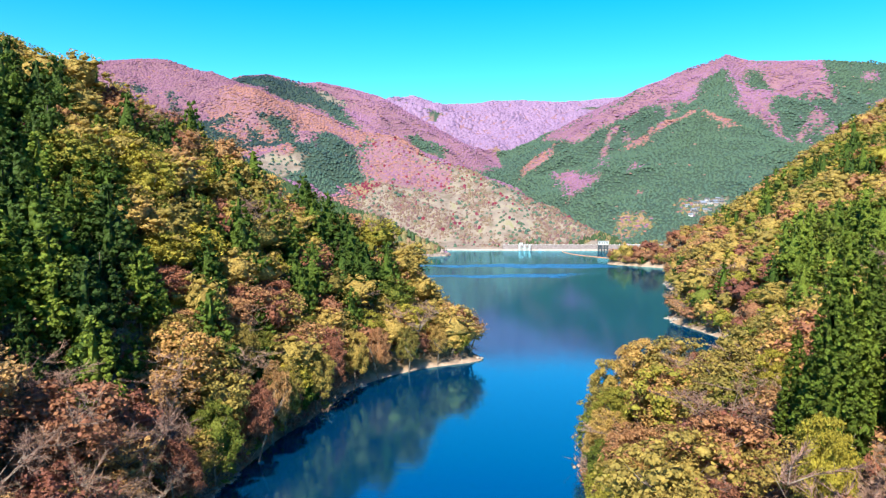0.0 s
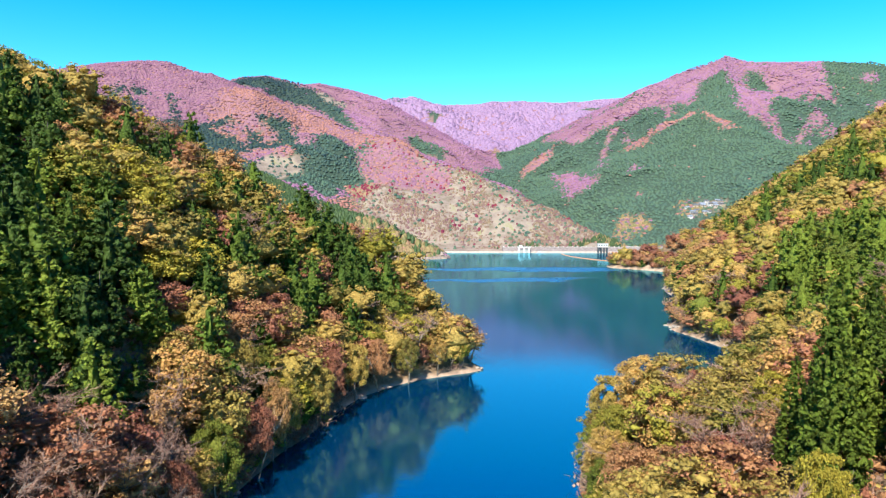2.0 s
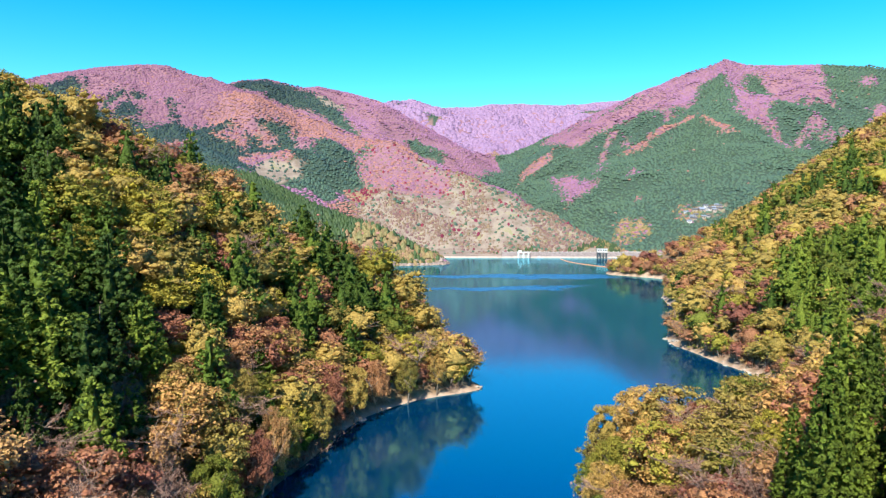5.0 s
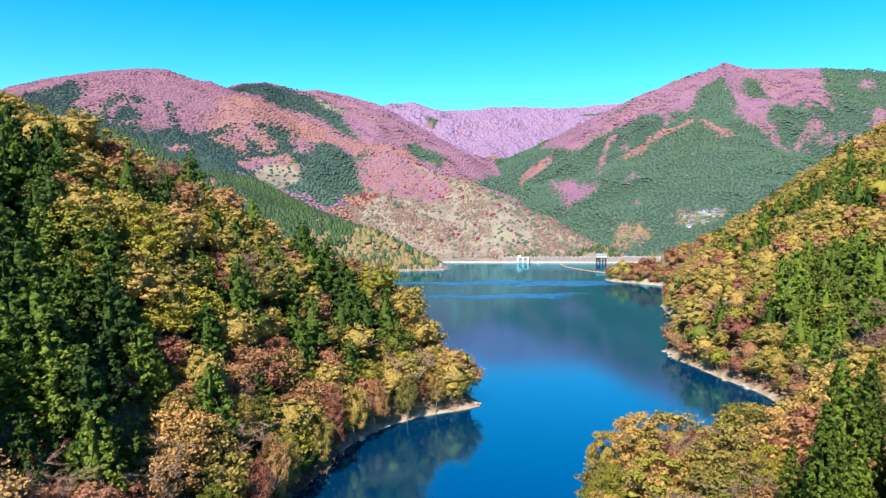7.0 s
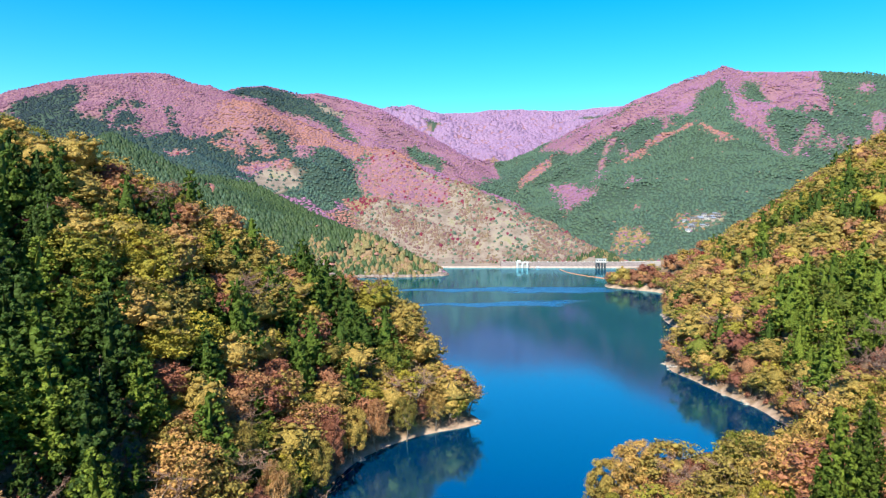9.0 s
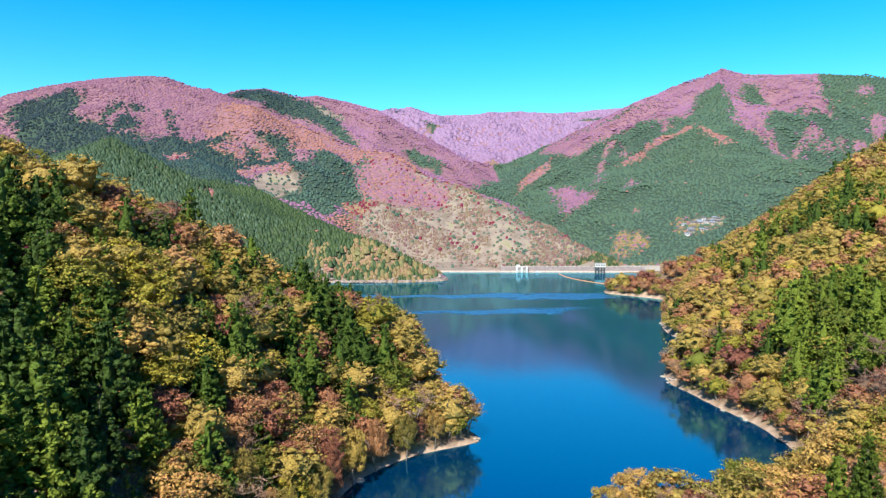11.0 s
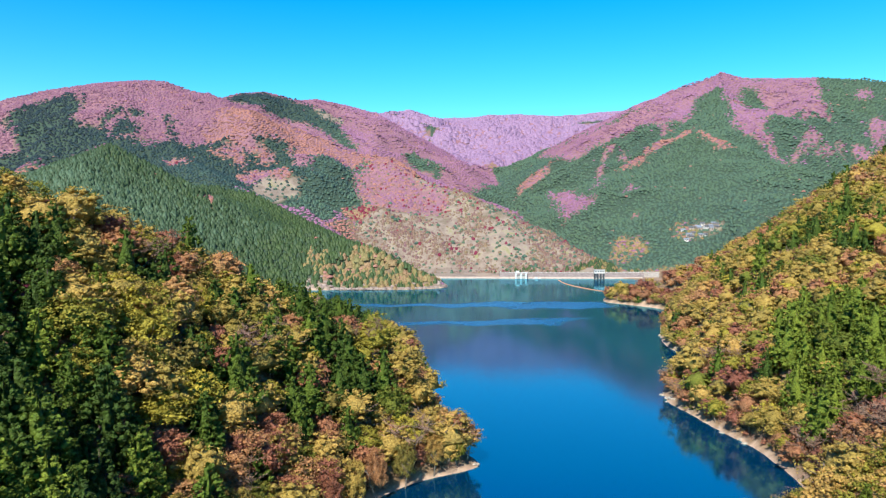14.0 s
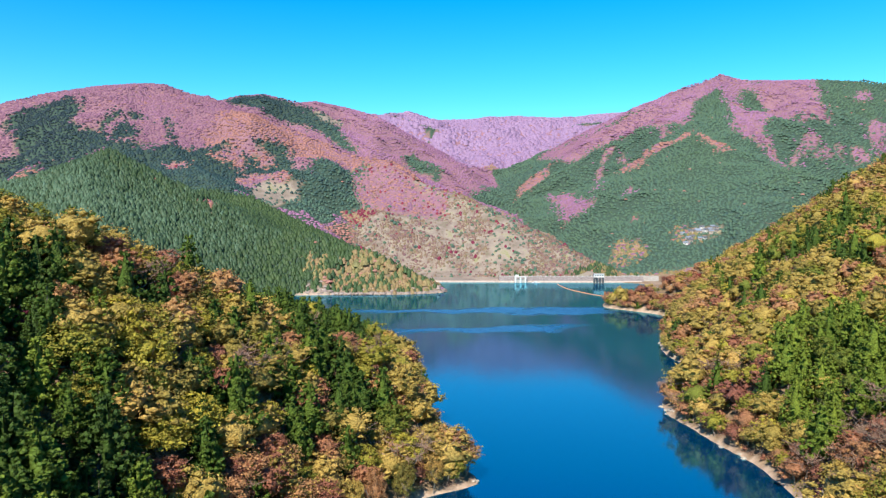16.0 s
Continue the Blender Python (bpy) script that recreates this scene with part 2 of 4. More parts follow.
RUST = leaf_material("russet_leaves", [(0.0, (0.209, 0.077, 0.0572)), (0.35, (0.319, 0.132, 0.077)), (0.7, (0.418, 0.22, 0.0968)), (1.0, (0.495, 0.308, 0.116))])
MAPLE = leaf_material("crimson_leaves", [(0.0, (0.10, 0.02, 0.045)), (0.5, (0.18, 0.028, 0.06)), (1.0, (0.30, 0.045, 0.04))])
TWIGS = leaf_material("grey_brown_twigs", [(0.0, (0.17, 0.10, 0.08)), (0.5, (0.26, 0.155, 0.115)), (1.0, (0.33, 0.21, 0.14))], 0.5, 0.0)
# conifer green with the blue of aerial haze mixed into it
FAR_GREEN = leaf_material("far_hazed_conifer_green", [(0.0, (0.006, 0.017, 0.022)), (0.3, (0.015, 0.038, 0.038)), (0.5, (0.044, 0.085, 0.058)), (0.65, (0.050, 0.090, 0.052)), (0.85, (0.018, 0.039, 0.015)), (1.0, (0.032, 0.058, 0.018))], 0.14, 0.0, 0.35, 0.3, 0.2)
# pinkish brown of bare crowns, violet haze blended into the base colour
FAR_PINK = leaf_material("far_hazed_beech_crowns", [(0.0, (0.105, 0.046, 0.075)), (0.4, (0.155, 0.073, 0.118)), (0.7, (0.195, 0.095, 0.175)), (1.0, (0.22, 0.115, 0.20))], 0.14, 0.0, 0.35, 0.3, 0.2)
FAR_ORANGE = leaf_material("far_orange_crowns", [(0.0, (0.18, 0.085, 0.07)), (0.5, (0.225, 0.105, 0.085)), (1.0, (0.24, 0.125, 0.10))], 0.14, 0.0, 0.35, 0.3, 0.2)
# the lilac is aerial haze painted into the bare woods' colour
FAR_LILAC = leaf_material("far_haze_tinted_woods", [(0.0, (0.15, 0.095, 0.175)), (0.5, (0.18, 0.115, 0.205)), (1.0, (0.205, 0.135, 0.215))], 0.3, 0.0, 0.2, 0.9, 0.35)
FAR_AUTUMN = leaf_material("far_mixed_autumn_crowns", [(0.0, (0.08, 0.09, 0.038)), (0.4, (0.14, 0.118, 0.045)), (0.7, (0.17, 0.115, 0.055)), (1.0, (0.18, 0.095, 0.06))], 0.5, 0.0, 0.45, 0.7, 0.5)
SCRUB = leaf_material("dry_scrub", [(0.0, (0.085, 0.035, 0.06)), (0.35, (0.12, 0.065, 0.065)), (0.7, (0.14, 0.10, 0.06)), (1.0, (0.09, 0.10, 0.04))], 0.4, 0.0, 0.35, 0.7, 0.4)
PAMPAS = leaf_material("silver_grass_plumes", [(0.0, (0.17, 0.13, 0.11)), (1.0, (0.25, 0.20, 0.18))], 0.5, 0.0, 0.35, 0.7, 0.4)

BARK, n, l, b = material("bark", 0.9)
r = ramp(n, [(0.3, (0.07, 0.05, 0.04)), (0.55, (0.17, 0.13, 0.10)), (0.8, (0.32, 0.27, 0.22))])
l.new(noise_node(n, l, 1.6, 6).outputs["Fac"], r.inputs[0])
l.new(r.outputs[0], b.inputs["Base Color"])

# hillside floor: leaf litter, dry grass where the trees are cleared, bare pale bank along the water's edge
GROUND, n, l, b = material("hillside_ground", 0.95)
litter = ramp(n, [(0.3, (0.08, 0.055, 0.033)), (0.5, (0.17, 0.11, 0.06)), (0.7, (0.27, 0.18, 0.10))])
l.new(noise_node(n, l, 0.22, 8, 0.65).outputs["Fac"], litter.inputs[0])
grass = ramp(n, [(0.3, (0.09, 0.085, 0.04)), (0.42, (0.14, 0.11, 0.085)), (0.5, (0.175, 0.14, 0.115)), (0.58, (0.21, 0.175, 0.135)), (0.66, (0.16, 0.16, 0.075))])
l.new(noise_node(n, l, 0.03, 8, 0.7).outputs["Fac"], grass.inputs[0])
bank = ramp(n, [(0.25, (0.20, 0.14, 0.10)), (0.5, (0.36, 0.26, 0.19)), (0.75, (0.47, 0.37, 0.29))])
l.new(noise_node(n, l, 0.35, 8, 0.7).outputs["Fac"], bank.inputs[0])
c = mix(n, l, litter.outputs[0], grass.outputs[0], attribute(n, "cleared"))
# dark green floor wherever conifers cover the ground
c = mix(n, l, c, (0.022, 0.045, 0.03), attribute(n, "conifer_floor"))
# floor of the far bare woods, matched to their haze-tinted crowns
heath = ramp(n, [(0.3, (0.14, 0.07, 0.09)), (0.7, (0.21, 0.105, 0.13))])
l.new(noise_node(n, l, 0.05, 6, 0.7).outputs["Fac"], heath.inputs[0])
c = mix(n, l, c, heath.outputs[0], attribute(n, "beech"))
c = mix(n, l, c, bank.outputs[0], attribute(n, "bank"))
l.new(c, b.inputs["Base Color"])
bump = n.new("ShaderNodeBump")
bump.inputs["Strength"].default_value, bump.inputs["Distance"].default_value = 0.8, 0.5
l.new(noise_node(n, l, 0.9, 8, 0.7).outputs["Fac"], bump.inputs["Height"])
l.new(bump.outputs[0], b.inputs["Normal"])

# lake water: still, with streaks that the wind roughens
WATER, n, l, b = material("lake_water", 0.6)
b.inputs["Base Color"].default_value = (0.0, 0.022, 0.066, 1)
b.inputs["Specular IOR Level"].default_value = 0.0
gloss, facing, both = n.new("ShaderNodeBsdfAnisotropic"), n.new("ShaderNodeFresnel"), n.new("ShaderNodeMixShader")
gloss.inputs["Color"].default_value = (0.33, 0.84, 1.0, 1)
facing.inputs["IOR"].default_value = 3.6
l.new(facing.outputs[0], both.inputs[0])
l.new(b.outputs[0], both.inputs[1])
l.new(gloss.outputs[0], both.inputs[2])
l.new(both.outputs[0], n["Material Output"].inputs["Surface"])
geo = n.new("ShaderNodeNewGeometry")
# two long cat's-paws of wind across the middle of the lake
place = n.new("ShaderNodeSeparateXYZ")
l.new(geo.outputs["Position"], place.inputs[0])
wander = n.new("ShaderNodeTexNoise")
wander.inputs["Scale"].default_value, wander.inputs["Detail"].default_value = 0.012, 4
l.new(geo.outputs["Position"], wander.inputs["Vector"])
drift = maths(n, l, "MULTIPLY", maths(n, l, "SUBTRACT", wander.outputs["Fac"], 0.5), 150)


def gust(cx, cy, half_x, half_y):
    ex = maths(n, l, "DIVIDE", maths(n, l, "SUBTRACT", place.outputs["X"], cx), half_x)
    ey = maths(n, l, "DIVIDE", maths(n, l, "SUBTRACT", maths(n, l, "ADD", place.outputs["Y"], drift), cy), half_y)
    d = maths(n, l, "ADD", maths(n, l, "MULTIPLY", ex, ex), maths(n, l, "MULTIPLY", ey, ey))
    r = ramp(n, [(0.0, (1, 1, 1)), (0.45, (0.35, 0.35, 0.35)), (1.0, (0, 0, 0))])
    l.new(maths(n, l, "SUBTRACT", d, 0.2), r.inputs[0])
    return r.outputs[0]


windy = n.new("ShaderNodeMix")
windy.data_type, windy.blend_type = "RGBA", "LIGHTEN"
windy.inputs[0].default_value = 1.0
l.new(gust(50, 755, 210, 34), windy.inputs[6])
l.new(gust(40, 610, 105, 20), windy.inputs[7])
waves = n.new("ShaderNodeTexNoise")
waves.inputs["Scale"].default_value, waves.inputs["Detail"].default_value = 0.6, 5
l.new(geo.outputs["Position"], waves.inputs["Vector"])
bump = n.new("ShaderNodeBump")
bump.inputs["Distance"].default_value = 1.1
l.new(maths(n, l, "ADD", maths(n, l, "MULTIPLY", windy.outputs[2], 0.75), 0.02), bump.inputs["Strength"])
l.new(waves.outputs["Fac"], bump.inputs["Height"])
l.new(bump.outputs[0], gloss.inputs["Normal"])
l.new(bump.outputs[0], facing.inputs["Normal"])
l.new(maths(n, l, "ADD", maths(n, l, "MULTIPLY", windy.outputs[2], 0.36), 0.07), gloss.inputs["Roughness"])


def plain(name, colour, rough=0.7, metal=0.0, vary=0.25, scale=1.5):
    m, n, l, b = material(name, rough, metal)
    r = ramp(n, [(0.3, tuple(v * (1 - vary) for v in colour)), (0.7, tuple(min(1, v * (1 + vary)) for v in colour))])
    l.new(noise_node(n, l, scale, 6, 0.65).outputs["Fac"], r.inputs[0])
    l.new(r.outputs[0], b.inputs["Base Color"])
    return m


CONCRETE = plain("weathered_concrete", (0.27, 0.25, 0.235), 0.85, scale=0.4)
RIPRAP = plain("pale_riprap_stone", (0.31, 0.255, 0.215), 0.9, vary=0.35, scale=0.25)
DAM_FACE = plain("grey_dam_stone", (0.155, 0.13, 0.125), 0.9, vary=0.4, scale=0.3)
WHITE = plain("white_painted_wall", (0.40, 0.39, 0.38), 0.6, vary=0.08)
TAN_WALL = plain("tan_plaster", (0.25, 0.21, 0.175), 0.8, vary=0.12)
DARK = plain("dark_steel", (0.05, 0.055, 0.06), 0.5, 0.4)
ROOF_BLUE = plain("blue_grey_roof_tiles", (0.17, 0.20, 0.25), 0.5)
ROOF_DARK = plain("dark_grey_roof_tiles", (0.09, 0.095, 0.105), 0.5)
ASPHALT = plain("asphalt", (0.12, 0.12, 0.12), 0.9)
ORANGE = plain("faded_orange_plastic", (0.55, 0.24, 0.12), 0.5)
PANE = plain("dark_window_glass", (0.03, 0.04, 0.05), 0.1, vary=0.1)
STONE = plain("pale_shore_rock", (0.27, 0.23, 0.19), 0.9, vary=0.35, scale=0.8)

# ------------------------------------------------------------------ meshes
def build_mesh(name, verts, tris=(), quads=(), mats=(), mat_tri=None, mat_quad=None, tone=None, smooth=False):
    """A mesh from arrays of corners, triangles and quads."""
    verts = np.asarray(verts, np.float32).reshape(-1, 3)
    tris = np.asarray(tris, np.int32).reshape(-1, 3)
    quads = np.asarray(quads, np.int32).reshape(-1, 4)
    me = bpy.data.meshes.new(name)
    me.vertices.add(len(verts))
    me.vertices.foreach_set("co", verts.ravel())
    me.loops.add(tris.size + quads.size)
    me.loops.foreach_set("vertex_index", np.concatenate([tris.ravel(), quads.ravel()]))
    me.polygons.add(len(tris) + len(quads))
    me.polygons.foreach_set("loop_start", np.concatenate([np.arange(len(tris)) * 3, tris.size + np.arange(len(quads)) * 4]).astype(np.int32))
    me.polygons.foreach_set("loop_total", np.concatenate([np.full(len(tris), 3), np.full(len(quads), 4)]).astype(np.int32))
    for m in mats:
        me.materials.append(m)
    if mat_tri is not None or mat_quad is not None:
        a = np.zeros(len(tris)) if mat_tri is None else mat_tri
        q = np.zeros(len(quads)) if mat_quad is None else mat_quad
        me.polygons.foreach_set("material_index", np.concatenate([a, q]).astype(np.int32))
    me.polygons.foreach_set("use_smooth", np.full(len(tris) + len(quads), smooth))
    if tone is not None:
        me.attributes.new("tone", "FLOAT", "POINT").data.foreach_set("value", np.asarray(tone, np.float32))
    me.update(calc_edges=True)
    return me


def part(name, me, parent=None, label="", at=None):
    """Links a mesh as one object, under a thing or a part."""
    ob = new(name, me)
    if parent:
        ob.parent = parent
    if at is not None:
        ob.matrix_basis = at
    return tagged(ob, label)


# ------------------------------------------------------------------ what grows where
# centre x, y, half-lengths along and across, turn in degrees, cover; a later one lies over an earlier one
ZONES = [
    # west mountain
    (-900, 1850, 900, 340, 0, "pink"), (-380, 1140, 420, 120, 0, "conifer"),
    # cleared spur above the dam
    (60, 1420, 270, 190, -25, "scrub"), (-90, 1610, 120, 110, -35, "scrub"), (-120, 1530, 110, 70, 0, "scrub"), (-150, 1735, 95, 60, -20, "orange"), (-110, 1640, 120, 50, -38, "heath"), (-130, 1560, 110, 30, -10, "heath"), (-190, 1720, 40, 30, 0, "red"), (235, 1330, 80, 50, -30, "scrub"),
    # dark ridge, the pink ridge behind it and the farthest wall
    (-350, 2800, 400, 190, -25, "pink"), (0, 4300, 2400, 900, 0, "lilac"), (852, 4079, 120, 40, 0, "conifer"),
    # east mountain and the yard behind the dam
    (1100, 2300, 1000, 640, 0, "conifer"), (540, 1420, 46, 26, 0, "cleared"), (160, 1232, 220, 26, -3, "open"),
]
PATCHES = []


def patch(cover, *outline):
    """A patch of one cover, by its outline in plan."""
    PATCHES.append((cover, np.array(outline, float)))


# west mountain, its ridges, and the low spit in front of it, then the east mountain
patch("conifer", (-1075, 1683), (-1066, 1714), (-1037, 1780), (-871, 1686), (-856, 1671), (-845, 1592), (-814, 1566), (-776, 1586), (-731, 1528), (-658, 1496), (-703, 1485), (-758, 1448), (-804, 1375))
patch("conifer", (-786, 1663), (-771, 1691), (-757, 1656), (-762, 1612), (-765, 1571), (-782, 1583), (-784, 1612))
patch("conifer", (-739, 1563), (-737, 1634), (-675, 1554), (-679, 1524), (-721, 1524))
patch("conifer", (-748, 1670), (-732, 1698), (-710, 1656), (-729, 1638))
patch("conifer", (-685, 1697), (-659, 1667), (-610, 1590), (-607, 1545), (-644, 1605), (-675, 1661))
patch("conifer", (-505, 1692), (-485, 1755), (-472, 1720), (-489, 1687))
patch("orange", (-554, 1629), (-566, 1750), (-525, 1844), (-404, 1854), (-297, 1825), (-207, 1790), (-189, 1755), (-246, 1748), (-320, 1629), (-376, 1679), (-456, 1632), (-516, 1568))
patch("patchy", (-630, 1508), (-545, 1577), (-489, 1622), (-371, 1698), (-325, 1526), (-337, 1397), (-362, 1406), (-405, 1418), (-573, 1426))
patch("conifer", (-315, 1561), (-293, 1634), (-190, 1764), (-171, 1677), (-167, 1551), (-265, 1428), (-289, 1469), (-294, 1516))
patch("cleared", (-398, 1452), (-375, 1490), (-339, 1474), (-298, 1515), (-288, 1446), (-319, 1386), (-346, 1342), (-357, 1289))
patch("orange", (-366, 1055), (-345, 1044), (-351, 1091), (-366, 1073))
patch("conifer", (-715, 2727), (-597, 2740), (-531, 2710), (-447, 2654), (-360, 2558), (-278, 2400), (-342, 2430), (-420, 2495), (-532, 2569), (-630, 2505), (-760, 2525), (-849, 2719))
patch("cleared", (-496, 2702), (-441, 2712), (-375, 2666), (-374, 2610), (-440, 2614))
patch("conifer", (-130, 2501), (-92, 2608), (14, 2492), (13, 2429), (-46, 2453), (-101, 2464))
patch("heath", (-211, 1699), (-163, 1740), (-69, 1693), (9, 1601), (8, 1513), (-148, 1529), (-192, 1581))
patch("red", (-211, 1498), (-150, 1513), (-144, 1445), (-198, 1461))
patch("conifer", (-398, 4392), (-114, 3856), (-7, 3780), (-92, 3818), (-359, 4217))
patch("conifer", (-116, 3916), (-54, 4167), (2, 3819), (-71, 3838))
patch("autumn", (-208, 997), (-187, 1006), (-141, 998), (-110, 1023), (-87, 1014), (-52, 1006), (-24, 1007), (-13, 1002), (-164, 968))
patch("pink", (450, 2690), (620, 2765), (880, 2755), (1150, 2765), (1546, 2785), (1546, 2900), (1000, 2960), (620, 2960), (420, 2860))
patch("pink", (613, 2752), (703, 2745), (875, 2757), (1029, 2800), (1155, 2767), (1246, 2762), (1546, 2790), (1417, 2556), (1377, 2410), (1338, 2352), (1221, 2292), (1233, 2377), (1044, 2152), (988, 2072), (951, 1937), (915, 1811), (875, 1750), (934, 1945), (884, 1956), (874, 2009), (924, 2140), (1002, 2381), (1048, 2510), (1056, 2598), (1042, 2635), (976, 2614), (843, 2291), (810, 2384), (745, 2432), (654, 2445), (584, 2558), (428, 2561), (475, 2823))
patch("conifer", (1171, 2678), (1239, 2714), (1232, 2634), (1244, 2612), (1036, 2239), (1068, 2396))
patch("pink", (884, 1769), (1015, 1955), (1262, 2239), (1121, 2030), (1018, 1940), (900, 1772))
patch("pink", (1095, 1991), (1318, 2206), (1298, 2173), (1116, 1979))
patch("pink", (1336, 2195), (1384, 2213), (1366, 2146), (1316, 2131))
patch("pink", (1464, 2342), (1546, 2410), (1537, 2346), (1367, 2084), (1416, 2225))
patch("pink", (1625, 2688), (1677, 2675), (1623, 2577), (1562, 2560))
patch("pink", (770, 2424), (786, 2351), (731, 2151), (743, 2299))
patch("orange", (784, 2083), (704, 1914), (691, 2032), (618, 1943), (544, 1911), (509, 1921), (535, 1957), (635, 2109), (702, 2100), (766, 2114))
patch("orange", (774, 2026), (757, 1860), (769, 1778), (743, 1800), (732, 1903))
patch("pink", (606, 2365), (636, 2280), (615, 2261), (606, 2339), (582, 2345), (560, 2325), (537, 2305), (572, 2360))
patch("orange", (278, 2489), (332, 2483), (412, 2550), (406, 2511), (359, 2427), (311, 2322))
patch("pink", (326, 2088), (391, 2001), (386, 1686), (391, 1667), (364, 1673), (322, 1699), (313, 1701), (328, 1899))
patch("autumn", (488, 1432), (508, 1467), (537, 1457), (551, 1409), (536, 1390))
patch("autumn", (365, 1452), (395, 1444), (430, 1426), (427, 1388), (366, 1337), (343, 1365))
patch("pink", (485, 1775), (496, 1752), (458, 1640))
patch("orange", (440, 1574), (451, 1553), (434, 1507))
patch("conifer", (648, 2804), (538, 2842), (475, 2838))
patch("pink", (544, 2267), (432, 1818), (419, 1831), (529, 2282))
NEAR_ZONES = [
    # west bank: golden woods above, a cedar stand on the lower slope and strips of cedar up to the crest
    (-110, 180, 90, 40, -15, "gold"), (-55, 200, 40, 40, -30, "gold"), (-72, 120, 20, 33, 10, "cedar"), (-84, 140, 18, 14, 0, "cedar"), (-104, 118, 42, 36, 0, "cedar"),
    (-63, 173, 4, 11, 22, "cedar"), (-56, 186, 4, 12, 15, "cedar"), (-43, 197, 4.5, 11, 15, "cedar"), (-24, 229, 13, 9, 0, "cedar"), (-42, 238, 24, 6, -28, "cedar"), (-104, 166, 9, 15, 0, "mixed"),
    (-45, 108, 8, 36, -8, "bare"), (-52, 84, 22, 15, 0, "bare"), (-37, 134, 6, 26, 0, "shore"), (-31, 188, 9, 26, -30, "shore"), (-5, 229, 22, 8, 10, "shore"),
    # near bank opposite
    (36, 124, 24, 34, 0, "olive"), (38, 60, 14, 12, 0, "open"), (46, 93, 13, 12, 0, "bare"), (86, 154, 22, 14, 0, "bare"), (52, 78, 14, 14, 0, "giant"),
    # east hill
    (157, 270, 17, 62, -25, "green"), (150, 232, 12, 26, 0, "green"), (213, 453, 9, 32, -55, "green"), (228, 385, 9, 40, -15, "mixed"), (270, 450, 14, 26, -20, "mixed"), (255, 430, 30, 20, -20, "mixed"), (330, 560, 20, 24, 0, "mixed"),
    (119, 300, 9, 28, 10, "russet"), (122, 196, 16, 24, 0, "bare"), (225, 735, 62, 60, 0, "russet"), (-120, 480, 160, 150, 0, "cedar"), (-20, 350, 22, 90, 5, "gold"),
]
MIXES = {  # cedar, gold, olive, rust, bare, red
    "": (0.05, 0.42, 0.19, 0.26, 0.07, 0.01), "cedar": (0.93, 0.02, 0.04, 0.01, 0.0, 0.0), "giant": (0.97, 0.01, 0.02, 0.0, 0.0, 0.0), "mixed": (0.62, 0.16, 0.13, 0.08, 0.01, 0.0),
    "gold": (0.16, 0.33, 0.19, 0.27, 0.04, 0.01), "bare": (0.01, 0.08, 0.06, 0.47, 0.37, 0.01), "shore": (0.02, 0.34, 0.14, 0.40, 0.09, 0.01),
    "olive": (0.0, 0.55, 0.25, 0.16, 0.04, 0.0), "russet": (0.02, 0.27, 0.10, 0.48, 0.12, 0.01), "green": (0.7, 0.03, 0.26, 0.01, 0.0, 0.0),
}


def zone_at(x, y, zones, wander, seed):
    """The name of the cover at each place; the edges of the zones wander."""
    wx, wy = x + wander(x, y) * fbm(x, y, 90, seed, 4) * 0.6, y + wander(x, y) * fbm(x, y, 80, seed + 9, 4)
    out = np.full(x.shape, "", dtype=object)
    for cx, cy, a, b, turn, name in zones:
        c, s = math.cos(radians(turn)), math.sin(radians(turn))
        u, v = (wx - cx) * c + (wy - cy) * s, -(wx - cx) * s + (wy - cy) * c
        out[(u / a) ** 2 + (v / b) ** 2 < 1] = name
    return out


def far_zone(x, y):
    out = zone_at(x, y, ZONES, lambda p, q: 12 + 0.014 * q, 31)
    wx, wy = x + (4 + 0.006 * y) * fbm(x, y, 60, 35, 4), y + (6 + 0.012 * y) * fbm(x, y, 60, 44, 4)
    for name, outline in PATCHES:
        inside = np.zeros(x.shape, bool)
        for (ax, ay), (bx, by) in zip(outline, np.roll(outline, -1, 0)):
            if ay != by:
                inside ^= ((ay > wy) != (by > wy)) & (wx < (bx - ax) * (wy - ay) / (by - ay) + ax)
        out[inside] = name
    # silver grass on the flat of the spit, mixed trees behind it
    flat = (x < 30) & (x > -190) & (y > 930) & (y < 1020)
    edge = np.where(flat, shore_distance(np.where(flat, x, 0), np.where(flat, y, 0)), 99)
    out[flat & (x > -130) & (edge < 25 + 24 * fbm(x, y, 40, 19, 3))] = "autumn"
    out[edge < 13 + 4 * fbm(x, y, 25, 18, 2)] = "pampas"
    # stands of conifers with bare and crimson trees between them
    stand = fbm(x, y, 48, 92, 3)
    mixed = out == "patchy"
    out[mixed] = np.where(stand[mixed] > -0.12, "conifer", np.where(stand[mixed] > -0.3, "orange", np.where(stand[mixed] > -0.42, "heath", "pink")))
    return out


# ------------------------------------------------------------------ the ground, one sheet
rows_y = np.concatenate([np.linspace(-700, -60, 24)[:-1], np.linspace(-60, 300, 130)[:-1], np.geomspace(300, 4950, 240)])
cols_u = np.linspace(-1, 1, 321)
wide = 330 + 0.85 * np.clip(rows_y + 60, 0, None)
gx, gy = (cols_u[None, :] * wide[:, None]), np.repeat(rows_y[:, None], len(cols_u), 1)
# closer columns towards the middle of the near rows
near = np.clip((500 - rows_y) / 500, 0, 1)[:, None]
gx = gx * (1 - 0.5 * near * (1 - np.abs(cols_u)[None, :]))
gx, gy = gx.ravel(), gy.ravel()
gz = land(gx, gy)
nr, nc = len(rows_y), len(cols_u)
i = (np.arange(nr - 1)[:, None] * nc + np.arange(nc - 1)[None, :]).ravel()
